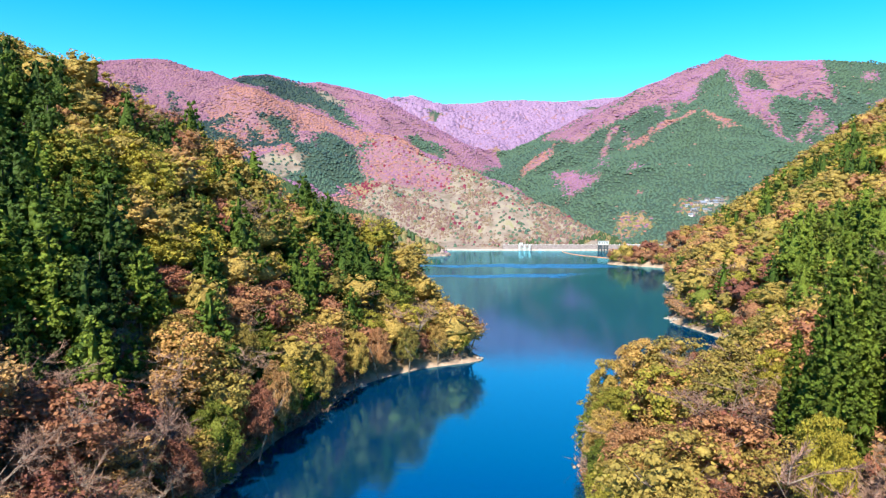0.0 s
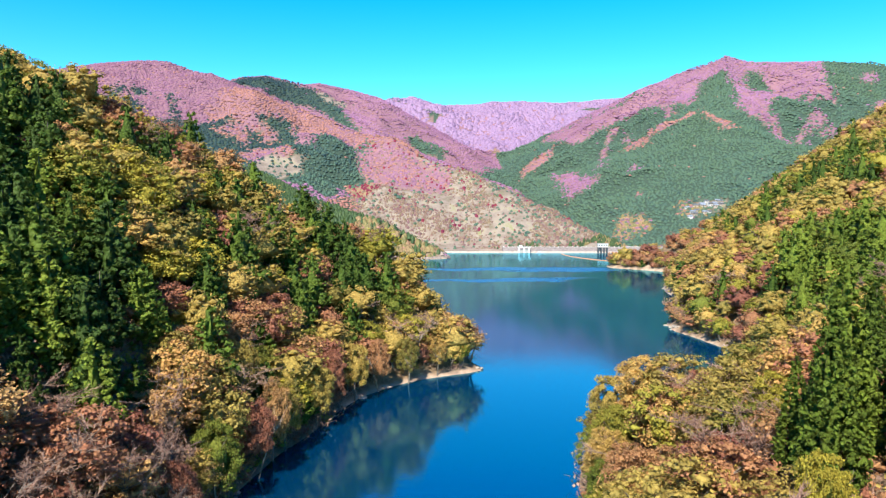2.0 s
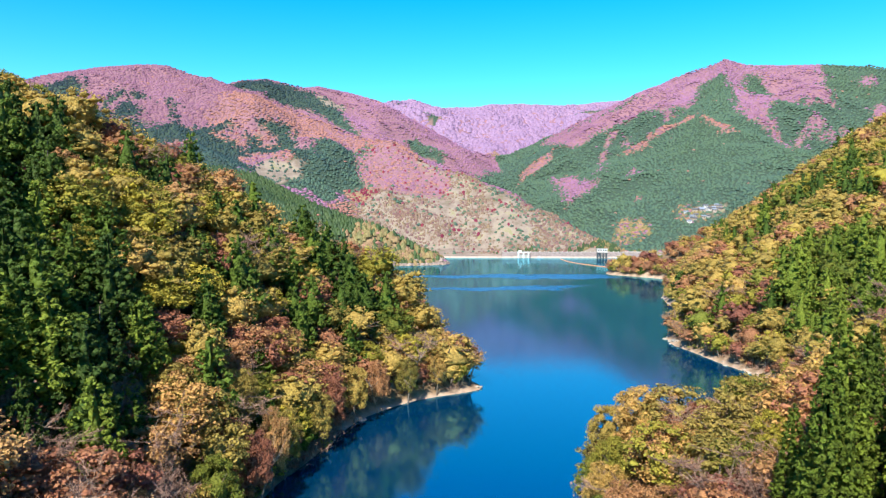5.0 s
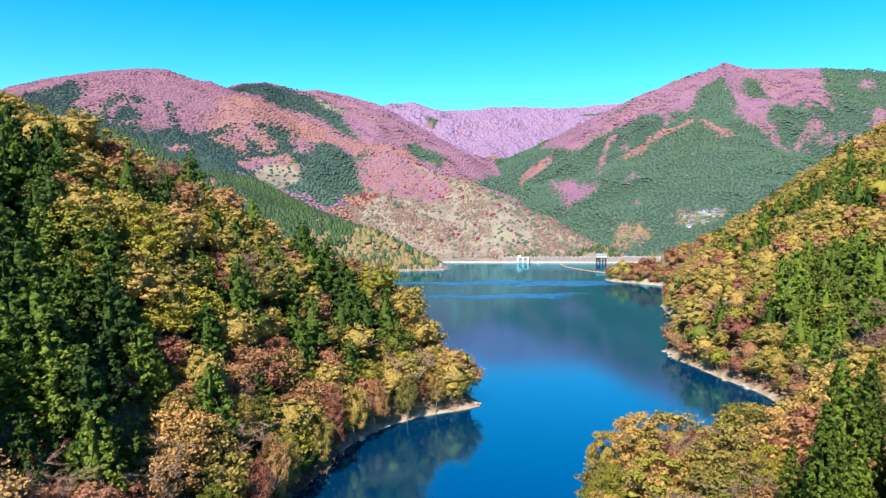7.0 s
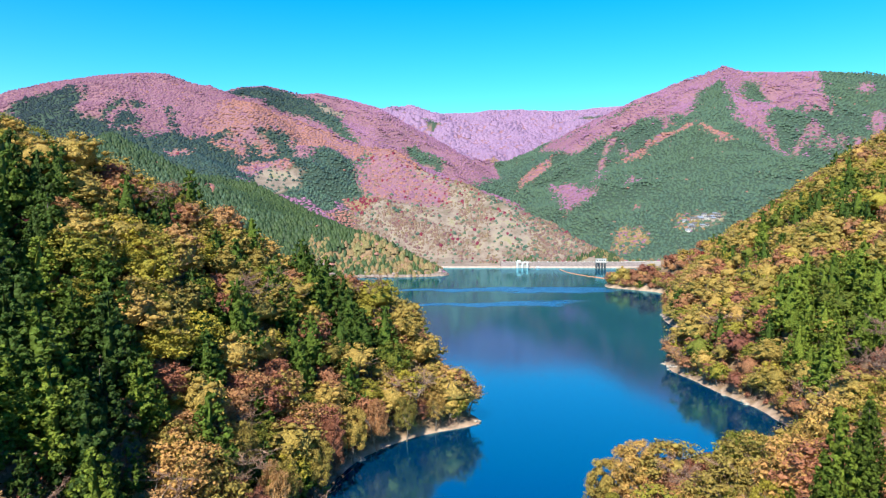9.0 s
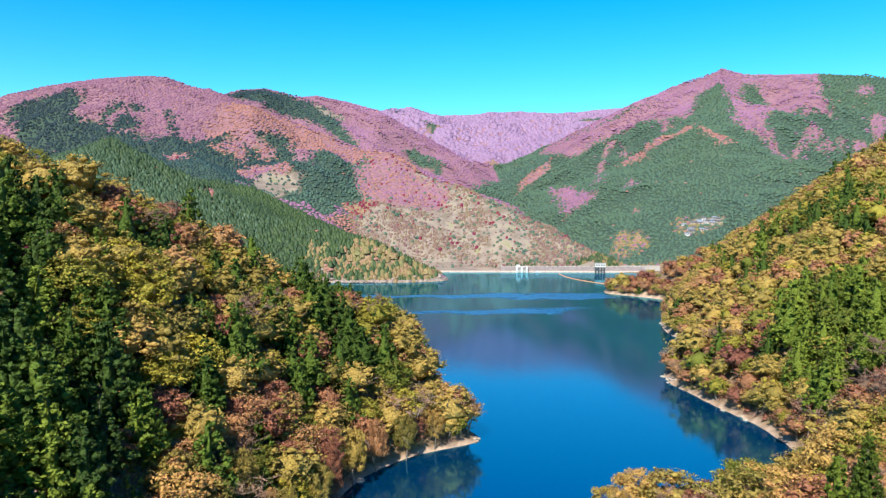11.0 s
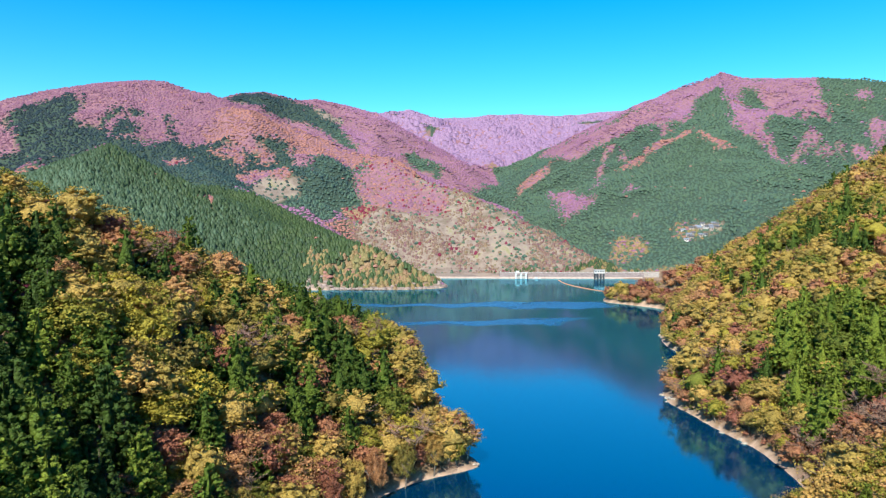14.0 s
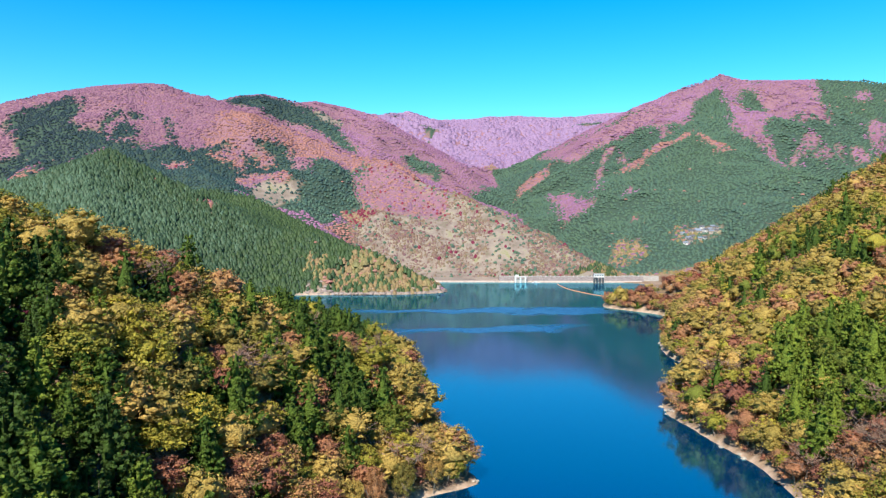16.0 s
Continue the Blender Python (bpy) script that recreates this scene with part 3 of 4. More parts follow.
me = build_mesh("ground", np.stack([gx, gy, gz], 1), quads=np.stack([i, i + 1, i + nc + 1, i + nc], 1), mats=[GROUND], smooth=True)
cover = far_zone(gx, gy)
cleared = np.isin(cover, ["scrub", "cleared", "pampas", "open"]) & (gy > 900)
conifer_floor = ((cover == "conifer") | ((cover == "") & (gx < -60) & (gy < 1620)) | ((cover == "") & (gx > 230) & (gy > 1300) & (gy < 3000))) & (gy > 860)
me.attributes.new("conifer_floor", "FLOAT", "POINT").data.foreach_set("value", conifer_floor.astype(np.float32))
edge = np.where((gy < 178) | ((gx > 15) & (gy < 196)), 0.12, 1.0) * np.clip((1.0 + 0.9 * fbm(gx, gy, 45, 77, 4) - gz) / 0.6, 0, 1)
me.attributes.new("beech", "FLOAT", "POINT").data.foreach_set("value", (np.isin(cover, ["pink", "lilac", "orange", "heath"]) | ((cover == "") & (gy > 1620) & (gx < 230))).astype(np.float32))
me.attributes.new("cleared", "FLOAT", "POINT").data.foreach_set("value", cleared.astype(np.float32))
me.attributes.new("bank", "FLOAT", "POINT").data.foreach_set("value", edge.astype(np.float32))
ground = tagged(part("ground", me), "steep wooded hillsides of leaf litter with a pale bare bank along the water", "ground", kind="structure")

bm = bmesh.new()
bmesh.ops.create_grid(bm, x_segments=8, y_segments=8, size=0.5)
me = bpy.data.meshes.new("water")
bm.to_mesh(me)
bm.free()
me.materials.append(WATER)
water = tagged(part("water", me, at=Matrix.Translation((0, 400, 0)) @ Matrix.Diagonal((1000, 2300, 1, 1))), "calm deep blue reservoir water mirroring hills and sky", "lake", kind="structure")

# ------------------------------------------------------------------ trees
rng = np.random.default_rng(7)
bm = bmesh.new()
bmesh.ops.create_icosphere(bm, subdivisions=0, radius=1)
ICO_V = np.array([v.co for v in bm.verts])
ICO_F = np.array([[v.index for v in f.verts] for f in bm.faces])
bm.free()


def unit(v):
    return v / (np.linalg.norm(v, axis=-1, keepdims=True) + 1e-9)


def tube(path, radii, sides=5):
    """A tapered limb along a line of points: corners and quads."""
    path, radii = np.asarray(path, float), np.asarray(radii, float)
    way = unit(np.gradient(path, axis=0))
    a = unit(np.cross(way, np.where(np.abs(way[:, 2:]) > 0.9, [[1.0, 0, 0]], [[0, 0, 1.0]])))
    b = np.cross(way, a)
    t = np.arange(sides) * 2 * np.pi / sides
    v = path[:, None] + radii[:, None, None] * (np.cos(t)[None, :, None] * a[:, None] + np.sin(t)[None, :, None] * b[:, None])
    k = np.arange(len(path) - 1)[:, None] * sides
    j = np.arange(sides)[None, :]
    q = np.stack([k + j, k + (j + 1) % sides, k + sides + (j + 1) % sides, k + sides + j], -1).reshape(-1, 4)
    return v.reshape(-1, 3), q


class Pile:
    """Collects corners and faces; slot 0 is foliage, slot 1 bark."""

    def __init__(self):
        self.v, self.t, self.q, self.mt, self.mq, self.n = [], [], [], [], [], 0

    def add(self, v, tris=(), quads=(), slot=0):
        tris, quads = np.asarray(tris, int).reshape(-1, 3), np.asarray(quads, int).reshape(-1, 4)
        self.v.append(v)
        self.t.append(tris + self.n)
        self.q.append(quads + self.n)
        self.mt.append(np.full(len(tris), slot))
        self.mq.append(np.full(len(quads), slot))
        self.n += len(v)

    def arrays(self):
        return [np.concatenate(k) if k else np.zeros((0, 3)) for k in (self.v, self.t, self.q, self.mt, self.mq)]


def sprays(pile, at, way, size, flat=0.55, fold=0.35):
    """Folded clumps of leaves, one at each place, facing along way."""
    n = len(at)
    way = unit(way)
    a = unit(np.cross(way, rng.normal(size=(n, 3))))
    b = np.cross(way, a)
    s = (size * rng.uniform(0.65, 1.35, n))[:, None]
    f = fold * s * way
    v = np.stack([at + a * s, at + b * s * flat + f * rng.uniform(0.3, 1, (n, 1)), at - a * s * rng.uniform(0.6, 1, (n, 1)), at - b * s * flat - f * rng.uniform(-0.5, 0.7, (n, 1))], 1)
    pile.add(v.reshape(-1, 3), quads=np.arange(n * 4).reshape(-1, 4))


OCT_V = np.array([(1, 0, 0), (0, 1, 0), (-1, 0, 0), (0, -1, 0), (0, 0, 1), (0, 0, -1)], float)
OCT_F = np.array([(0, 1, 4), (1, 2, 4), (2, 3, 4), (3, 0, 4), (1, 0, 5), (2, 1, 5), (3, 2, 5), (0, 3, 5)])


def core(pile, at, radius, squash=0.85, plain=False):
    """The dense inside of a lump of foliage."""
    shape, faces = (OCT_V, OCT_F) if plain else (ICO_V, ICO_F)
    v = shape * (1 + 0.22 * rng.normal(size=(len(shape), 1))).clip(0.6, 1.4)
    pile.add(np.asarray(at) + v * [radius, radius, radius * squash], tris=faces)


def limbs(pile, height, spread, count, thick, lean=0.25, slot=1, sides=4):
    """Trunk and limbs. Returns the limbs' tips."""
    top = np.array([rng.normal() * lean, rng.normal() * lean, 1.0]) * height * 0.62
    trunk = np.array([[0, 0, -1.2], top * 0.35 + rng.normal(size=3) * 0.15, top * 0.7, top])
    pile.add(*[(a) for a in tube(trunk, [thick, thick * 0.75, thick * 0.5, thick * 0.3], sides + 1)][:1], quads=tube(trunk, [1] * 4, sides + 1)[1], slot=slot)
    tips = []
    for k in range(count):
        f = rng.uniform(0.35, 1.0)
        foot = trunk[1] + (trunk[3] - trunk[1]) * f
        a = rng.uniform(0, 2 * np.pi)
        out = np.array([math.cos(a), math.sin(a), rng.uniform(0.5, 1.3)])
        tip = foot + out * spread * rng.uniform(0.6, 1.0) * [1, 1, 0.75]
        mid = (foot + tip) / 2 + [0, 0, -0.12 * spread]
        v, q = tube([foot, mid, tip], [thick * 0.36, thick * 0.24, thick * 0.08], sides)
        pile.add(v, quads=q, slot=slot)
        tips.append(tip)
    return tips


def broadleaf(height, spread, lobes, per_lobe, leaf, limb_count=5, heart=0.72):
    """A domed crown of billows; each is a shell of small leaf clumps round a dense inside."""
    crown, wood = Pile(), Pile()
    limbs(wood, height, spread * 0.8, limb_count, 0.028 * height)
    mid, tall = height * 0.56, height * 0.40
    core(crown, (0, 0, mid), spread * (0.76 if heart > 0.7 else 0.5), tall / spread * 0.95)
    lump = 1.55 * spread / math.sqrt(lobes)
    phase, skew = rng.uniform(0, 6), rng.normal(size=2) * 0.12 * spread
    for k in range(lobes):
        f = (k + 0.5) / lobes
        up = 1 - 1.72 * f
        a, side = k * 2.399 + rng.normal() * 0.3, math.sqrt(max(0, 1 - up * up))
        bulge = 1 + 0.22 * math.sin(3 * a + phase) * side + rng.normal() * 0.09
        way = np.array([math.cos(a) * side, math.sin(a) * side, up])
        c = way * [spread, spread, tall] * 0.78 * bulge + [skew[0] * up, skew[1] * up, mid]
        r = lump * rng.uniform(0.65, 1.25)
        core(crown, c, r * heart, 0.62, heart < 0.8)
        out = unit(rng.normal(size=(per_lobe, 3)) + way * 0.7 + [0, 0, 0.25])
        at = c + out * r * rng.uniform(0.7, 1.4, (per_lobe, 1)) * [1.08, 1.08, 0.62]
        sprays(crown, at, out + rng.normal(size=out.shape) * 0.62 + [0, 0, 0.2], leaf)
    return crown, wood


def conifer(height, spread, tiers, per_tier, per_clump, leaf, skirt=0.14):
    """A pointed cedar: whorls of boughs that end in rounded puffs of needles, dark between them."""
    crown, wood = Pile(), Pile()
    v, q = tube([(0, 0, -1.2), (0, 0, height * 0.5), (0, 0, height * 0.97)], [height * 0.017, height * 0.011, 0.03], 5)
    wood.add(v, quads=q, slot=1)
    fill = 0.5 if tiers > 11 else 0.9
    prof = [(skirt, 0.25 * fill), (skirt + 0.12, 0.5 * fill), (0.55, 0.36 * fill), (0.8, 0.18 * fill), (0.97, 0.02)]
    v, q = tube([(0, 0, f * height) for f, _ in prof], [spread * k for _, k in prof], 6)
    crown.add(v + rng.normal(size=v.shape) * spread * 0.05, quads=q)
    puff = 2.5 * spread / (per_tier + 1.5)
    for k in range(tiers):
        f = skirt + (0.99 - skirt) * (k + rng.uniform(0, 0.7)) / tiers
        reach = spread * (1 - (f - skirt) / (1 - skirt)) ** 0.8 * min(1, 0.6 + 3.0 * (f - skirt))
        count = max(2, int(per_tier * (0.2 + reach / spread)))
        for j in range(count):
            a = 2 * np.pi * (j + rng.uniform(-0.3, 0.3)) / count + k * 1.1
            out = reach * rng.uniform(0.7, 1.1)
            tip = np.array([math.cos(a) * out, math.sin(a) * out, f * height - 0.14 * out])
            r = puff * rng.uniform(0.65, 1.15) * (0.45 + 0.55 * reach / spread)
            core(crown, tip, r * 0.7, 1.15, True)
            n = per_clump
            way = unit(np.array([math.cos(a), math.sin(a), 0.6]) + rng.normal(size=(n, 3)) * 0.7)
            sprays(crown, tip + way * r * rng.uniform(0.55, 1.2, (n, 1)), way + rng.normal(size=(n, 3)) * 0.6, leaf, 0.5, 0.5)
    return crown, wood


def leafless(height, spread, limb_count, twigs, leaves=0):
    """A bare tree: forking limbs and a haze of fine twigs, here and there a last leaf."""
    crown, wood = Pile(), Pile()
    for tip in limbs(wood, height, spread, limb_count, 0.02 * height, 0.3, 1, 3):
        for k in range(4):
            end = tip + (rng.normal(size=3) * [1, 1, 0.5] + [0, 0, 0.6]) * spread * 0.32
            v, q = tube([tip * 0.9 + [0, 0, 0.1 * height], (tip + end) / 2, end], [0.035, 0.024, 0.01], 3)
            wood.add(v, quads=q, slot=1)
            n = twigs
            way = unit(end - tip + rng.normal(size=(n, 3)) * spread * 0.25 + [0, 0, 0.2])
            foot = tip + (end - tip) * rng.uniform(0.1, 1, (n, 1))
            side = unit(np.cross(way, rng.normal(size=(n, 3)))) * 0.026
            long = way * rng.uniform(0.4, 1.2, (n, 1)) * spread * 0.24
            v = np.stack([foot - side, foot + side, foot + long], 1)
            crown.add(v.reshape(-1, 3), tris=np.arange(n * 3).reshape(-1, 3))
            if leaves:
                sprays(crown, end + rng.normal(size=(leaves, 3)) * spread * 0.22, rng.normal(size=(leaves, 3)) + [0, 0, 0.5], 0.22)
    return crown, wood


def two_meshes(name, crown, wood, leaf_mat):
    cv, ct, cq, _, _ = crown.arrays()
    wv, wt, wq, _, _ = wood.arrays()
    return build_mesh(name + "_crown", cv, ct, cq, [leaf_mat], smooth=True), build_mesh(name + "_trunk", wv, wt, wq, [BARK])


def one_pile(crown, wood):
    p = Pile()
    for src in (crown, wood):
        v, t, q, mt, mq = src.arrays()
        n = p.n
        p.v.append(v), p.t.append(t + n), p.q.append(q + n), p.mt.append(mt), p.mq.append(mq)
        p.n += len(v)
    return p.arrays()


def scatter_mesh(name, variants, places, mats, smooth=False):
    """Joins many trees into one mesh: places are x, y, z, height scale, width scale, turn, tone."""
    V, T, Q, MT, MQ, TONE, n = [], [], [], [], [], [], 0
    which = rng.integers(0, len(variants), len(places))
    for k, (v, t, q, mt, mq) in enumerate(variants):
        p = places[which == k]
        if not len(p):
            continue
        c, s = np.cos(p[:, 5])[:, None], np.sin(p[:, 5])[:, None]
        w = p[:, 4][:, None]
        x, y = (v[None, :, 0] * c - v[None, :, 1] * s) * w, (v[None, :, 0] * s + v[None, :, 1] * c) * w
        z = v[None, :, 2] * p[:, 3][:, None]
        V.append(np.stack([x + p[:, 0:1], y + p[:, 1:2], z + p[:, 2:3]], -1).reshape(-1, 3))
        step = (n + np.arange(len(p)) * len(v))[:, None, None]
        T.append((t[None] + step).reshape(-1, 3))
        Q.append((q[None] + step).reshape(-1, 4))
        MT.append(np.tile(mt, len(p)))
        MQ.append(np.tile(mq, len(p)))
        TONE.append(np.repeat(p[:, 6], len(v)))
        n += len(p) * len(v)
    return build_mesh(name, np.concatenate(V), np.concatenate(T), np.concatenate(Q), mats, np.concatenate(MT), np.concatenate(MQ), np.concatenate(TONE), smooth)


THINGS = 85  # of each kind, the nearest stand singly; the rest are joined woods
KINDS = ["cedar", "gold", "olive", "rust", "bare", "red"]
LOOKS = {
    "cedar": (CEDAR, "cedar_tree", "tall pointed dark green cedar on a steep slope", "conifer"),
    "gold": (GOLD, "broadleaf_tree", "broadleaf tree with a domed golden yellow autumn crown", "tree"),
    "olive": (OLIVE, "broadleaf_tree", "broadleaf tree turning from green to yellow", "tree"),
    "rust": (RUST, "oak_tree", "oak tree with thinning russet brown autumn leaves", "tree"),
    "bare": (TWIGS, "bare_tree", "leafless tree with grey brown limbs and fine twigs", "tree"),
    "red": (MAPLE, "maple_tree", "small maple with crimson autumn leaves", "tree"),
}


def make(kind, fine):
    """One tree of a kind about 1 unit of scale = its natural size. fine: 3 closest, 2 near, 1 and 0 joined woods."""
    if kind == "cedar":
        return [conifer(12.5, 3.2, 7, 5, 5, 0.6), conifer(12.5, 3.3, 10, 7, 7, 0.42), conifer(12.5, 3.3, 13, 8, 17, 0.27), conifer(13.5, 3.3, 24, 11, 16, 0.18)][fine]
    if kind == "bare":
        return [leafless(10, 4.6, 5, 8), leafless(10, 4.6, 7, 12), leafless(10, 4.4, 12, 38), leafless(10, 4.4, 18, 70)][fine]
    size = {"gold": (11, 4.4), "olive": (11, 4.2), "rust": (10, 4.2), "red": (8, 3.2)}[kind]
    return [broadleaf(*size, 20, 9, 0.36, 2, 0.78), broadleaf(*size, 34, 16, 0.27, 3, 0.74), broadleaf(*size, 42, 50, 0.225, 5, 0.62), broadleaf(*size, 66, 150, 0.145, 8, 0.56)][fine]


# trees that stand out on the near banks: kind, x, y, height of the top above the lake, breadth of the crown
KNOLL = [
    ("gold", 42, 138, 25, 15), ("gold", 35, 142, 20, 10), ("bare", 44, 123, 18, 8), ("rust", 50, 131, 23, 9), ("olive", 58, 128, 29.5, 13), ("gold", 63, 121, 27, 10),
    ("olive", 52, 105, 29, 9), ("olive", 50, 112, 24, 8), ("rust", 35, 103, 17, 11), ("rust", 31, 110, 15, 9), ("rust", 41, 111, 19, 10), ("gold", 39, 88, 20, 7),
    ("gold", 29, 120, 15, 9), ("olive", 27, 112, 12.5, 8), ("olive", 26, 103, 12, 8), ("olive", 24, 94, 11, 8), ("olive", 30, 92, 13.5, 9), ("gold", 31, 98, 14.5, 8),
    ("bare", 36, 79, 18, 9), ("bare", 44, 97, 21, 8), ("olive", 33, 129, 17, 10), ("olive", 35, 61, 31, 6), ("rust", 40, 83, 19, 7), ("bare", 78, 150, 15, 9), ("bare", 88, 157, 13, 8), ("rust", 71, 145, 19, 8),
    # over the water along the bank opposite
    ("olive", -40, 119, 17, 10), ("rust", -37, 133, 17, 9), ("rust", -42, 106, 14, 9), ("bare", -44, 112, 18, 8), ("gold", -44, 147, 27, 9), ("gold", -35, 150, 17, 8), ("rust", -36, 143, 19, 7),
    ("gold", -31, 166, 18, 9), ("rust", -29, 178, 18, 8), ("gold", -25, 192, 18, 9), ("rust", -19, 204, 17, 8), ("gold", -11, 214, 16, 8), ("gold", -2, 224, 15, 8), ("olive", 6, 230, 14, 8),
]


# where the near trees stand
def grid_places(x0, x1, y0, y1, step, seed):
    r = np.random.default_rng(seed)
    x, y = np.meshgrid(np.arange(x0, x1, step), np.arange(y0, y1, step))
    x, y = x.ravel() + r.uniform(-0.5, 0.5, x.size) * step, y.ravel() + (np.arange(x.size) % 2) * 0.5 * step + r.uniform(-0.5, 0.5, y.size) * step
    return x, y


px, py = [], []
for x0, x1, y0, y1, step in ((-190, 16, 55, 262, 5.8), (-330, 10, 262, 640, 8.0), (12, 150, 38, 190, 5.2), (90, 420, 190, 420, 7.0), (130, 560, 420, 860, 8.2)):
    x, y = grid_places(x0, x1, y0, y1, step, int(abs(x0) + y0))
    px.append(x), py.append(y)
# a closer row that leans over the water's edge
for x0, x1, y0, y1 in ((-66, 12, 60, 250), (90, 270, 196, 800), (14, 60, 90, 165)):
    x, y = grid_places(x0, x1, y0, y1, 4.6, int(y1))
    edge = shore_distance(x, y)
    row = (edge > 2.2) & (edge < 6.5)
    px.append(x[row]), py.append(y[row])
px, py = np.concatenate(px), np.concatenate(py)
pz = land(px, py)
keep = (pz > 1.2) & (np.abs(px) < 0.70 * py + 22) & ~((px < 0) & (py > 262) & (shore_distance(px, py) > 75))
closer = 1 - 14 / np.hypot(px, py)
keep &= pz - land(px * closer, py * closer) > -3.5
px, py, pz = px[keep], py[keep], pz[keep]
zone = zone_at(px, py, NEAR_ZONES, lambda p, q: 3 + 0.02 * q, 51)
thin = (zone != "giant") & (zone != "open") & ((zone != "cedar") | (rng.uniform(size=len(px)) < 0.72))
for _, tx, ty, _, wide_crown in KNOLL:
    thin &= np.hypot(px - tx, py - ty) > 0.36 * wide_crown
px, py, pz, zone = px[thin], py[thin], pz[thin], zone[thin]
pick = rng.uniform(size=len(px))
kind_of = np.zeros(len(px), int)
for name, mixture in MIXES.items():
    sel = zone == name
    kind_of[sel] = np.searchsorted(np.cumsum(mixture), pick[sel]).clip(0, 5)
tone = 0.5 + 0.3 * fbm(px, py, 35, 3, 3) + rng.normal(size=len(px)) * 0.19
tone = tone.clip(0.02, 0.98)
tone = np.where((zone == "green") & (kind_of == 2), tone * 0.1, tone)
tone = np.where((zone == "green") & (kind_of == 0), 0.9 + 0.25 * (tone - 0.5), tone).clip(0.02, 0.98)
away = np.hypot(px, py)
tall = rng.normal(1.0, 0.21, len(px)).clip(0.6, 1.4) * np.where(pz < 4, 0.85, 1.12) * np.where(kind_of == 0, 1.2, 1.0)
broad = np.where(kind_of == 0, 1.16, 1.16) * tall * rng.normal(1.0, 0.1, len(px)).clip(0.8, 1.25)
turn = rng.uniform(0, 2 * np.pi, len(px))
for k, kind in enumerate(KINDS):
    leaf_mat, name, label, category = LOOKS[kind]
    mine = np.where(kind_of == k)[0]
    mine = mine[np.argsort(away[mine])]
    meshes = [[two_meshes(name, *make(kind, 3), leaf_mat) for _ in range(2)], [two_meshes(name, *make(kind, 2), leaf_mat) for _ in range(4)]]
    stands = []
    for _, x, y, top, breadth in [q for q in KNOLL if q[0] == kind]:
        z = float(land(x, y)[0])
        sz, sx = (top - z) / {"bare": 10.5, "rust": 10.2}.get(kind, 11.2), breadth / 9.4
        stands.append((x, y, z, rng.uniform(0, 6.3), sx, sz))
    for x, y, z, a, sx, sz in stands:
        crown_me, trunk_me = meshes[0][int(7 * a) % 2]
        tree = new(name)
        tree.matrix_basis = Matrix.LocRotScale((x, y, z), Euler((0, 0, a)), (sx, sx, sz))
        tagged(tree, label, category, "trees of the near slopes")
        part("trunk", trunk_me, tree)
        part("crown", crown_me, tree)
    for count, j in enumerate(mine[:THINGS]):
        crown_me, trunk_me = meshes[0][j % 2] if count < 3 else meshes[1][j % 4]
        tree = new(name)
        tree.matrix_basis = Matrix.LocRotScale((px[j], py[j], pz[j]), Euler((0, 0, turn[j])), (broad[j], broad[j], tall[j]))
        tagged(tree, label, category, "trees of the near slopes")
        part("trunk", trunk_me, tree)
        part("crown", crown_me, tree)
    for level, rest in ((1, mine[THINGS:][away[mine[THINGS:]] < 310]), (0, mine[THINGS:][away[mine[THINGS:]] >= 310])):
        if not len(rest):
            continue
        places = np.stack([px[rest], py[rest], pz[rest], tall[rest], broad[rest], turn[rest], tone[rest]], 1)
        me = scatter_mesh(name + "s", [one_pile(*make(kind, level)) for _ in range(4)], places, [leaf_mat, BARK], True)
        tagged(part(name.replace("_tree", "_wood"), me), "woods of " + label.split(" on ")[0], "woods", kind="stuff")

# the old cedars of the near bank, 24 to 28 m tall
old = [two_meshes("old_cedar", *conifer(25, 4.0, 36, 11, 12, 0.3), OLD_CEDAR) for _ in range(3)]
for k, (x, y, size) in enumerate([(42, 73, 0.98), (47, 79, 1.05), (52, 71, 1.1), (54, 86, 1.0), (60, 78, 1.12), (66, 88, 1.05), (58, 66, 1.1), (69, 76, 1.1), (46, 88, 0.72), (62, 97, 0.85), (75, 92, 1.0), (71, 111, 0.85), (80, 106, 0.9)]):
    tree = new("old_cedar")
    tree.matrix_basis = Matrix.LocRotScale((x, y, float(land(x, y)[0])), Euler((0, 0, k * 1.7)), (size, size, size))
    tagged(tree, "very tall old cedar with rounded green boughs", "conifer", "old cedars of the near bank")
    part("trunk", old[k % 3][1], tree)
    part("crown", old[k % 3][0], tree)

# ------------------------------------------------------------------ undergrowth between the trees and along the bank
def shrub():
    p = Pile()
    for k in range(4):
        at = rng.normal(size=3) * [0.8, 0.8, 0.25] + [0, 0, 0.7]
        core(p, at, rng.uniform(0.4, 0.6), 0.8, True)
        way = unit(rng.normal(size=(14, 3)) + [0, 0, 0.6])
        sprays(p, at + way * 0.7, way + rng.normal(size=(14, 3)) * 0.5, 0.2)
    return p.arrays()


def brush():
    """A thicket of bare shoots."""
    p = Pile()
    n = 46
    foot = rng.normal(size=(n, 3)) * [0.9, 0.9, 0.1]
    way = unit(rng.normal(size=(n, 3)) * [0.7, 0.7, 0.2] + [0, 0, 0.8])
    side = unit(np.cross(way, rng.normal(size=(n, 3)))) * 0.06
    tip = foot + way * rng.uniform(1.0, 2.8, (n, 1))
    p.add(np.stack([foot - side, foot + side, tip], 1).reshape(-1, 3), tris=np.arange(n * 3).reshape(-1, 3))
    sprays(p, tip[:14] + rng.normal(size=(14, 3)) * 0.3, rng.normal(size=(14, 3)) + [0, 0, 0.6], 0.24)
    return p.arrays()


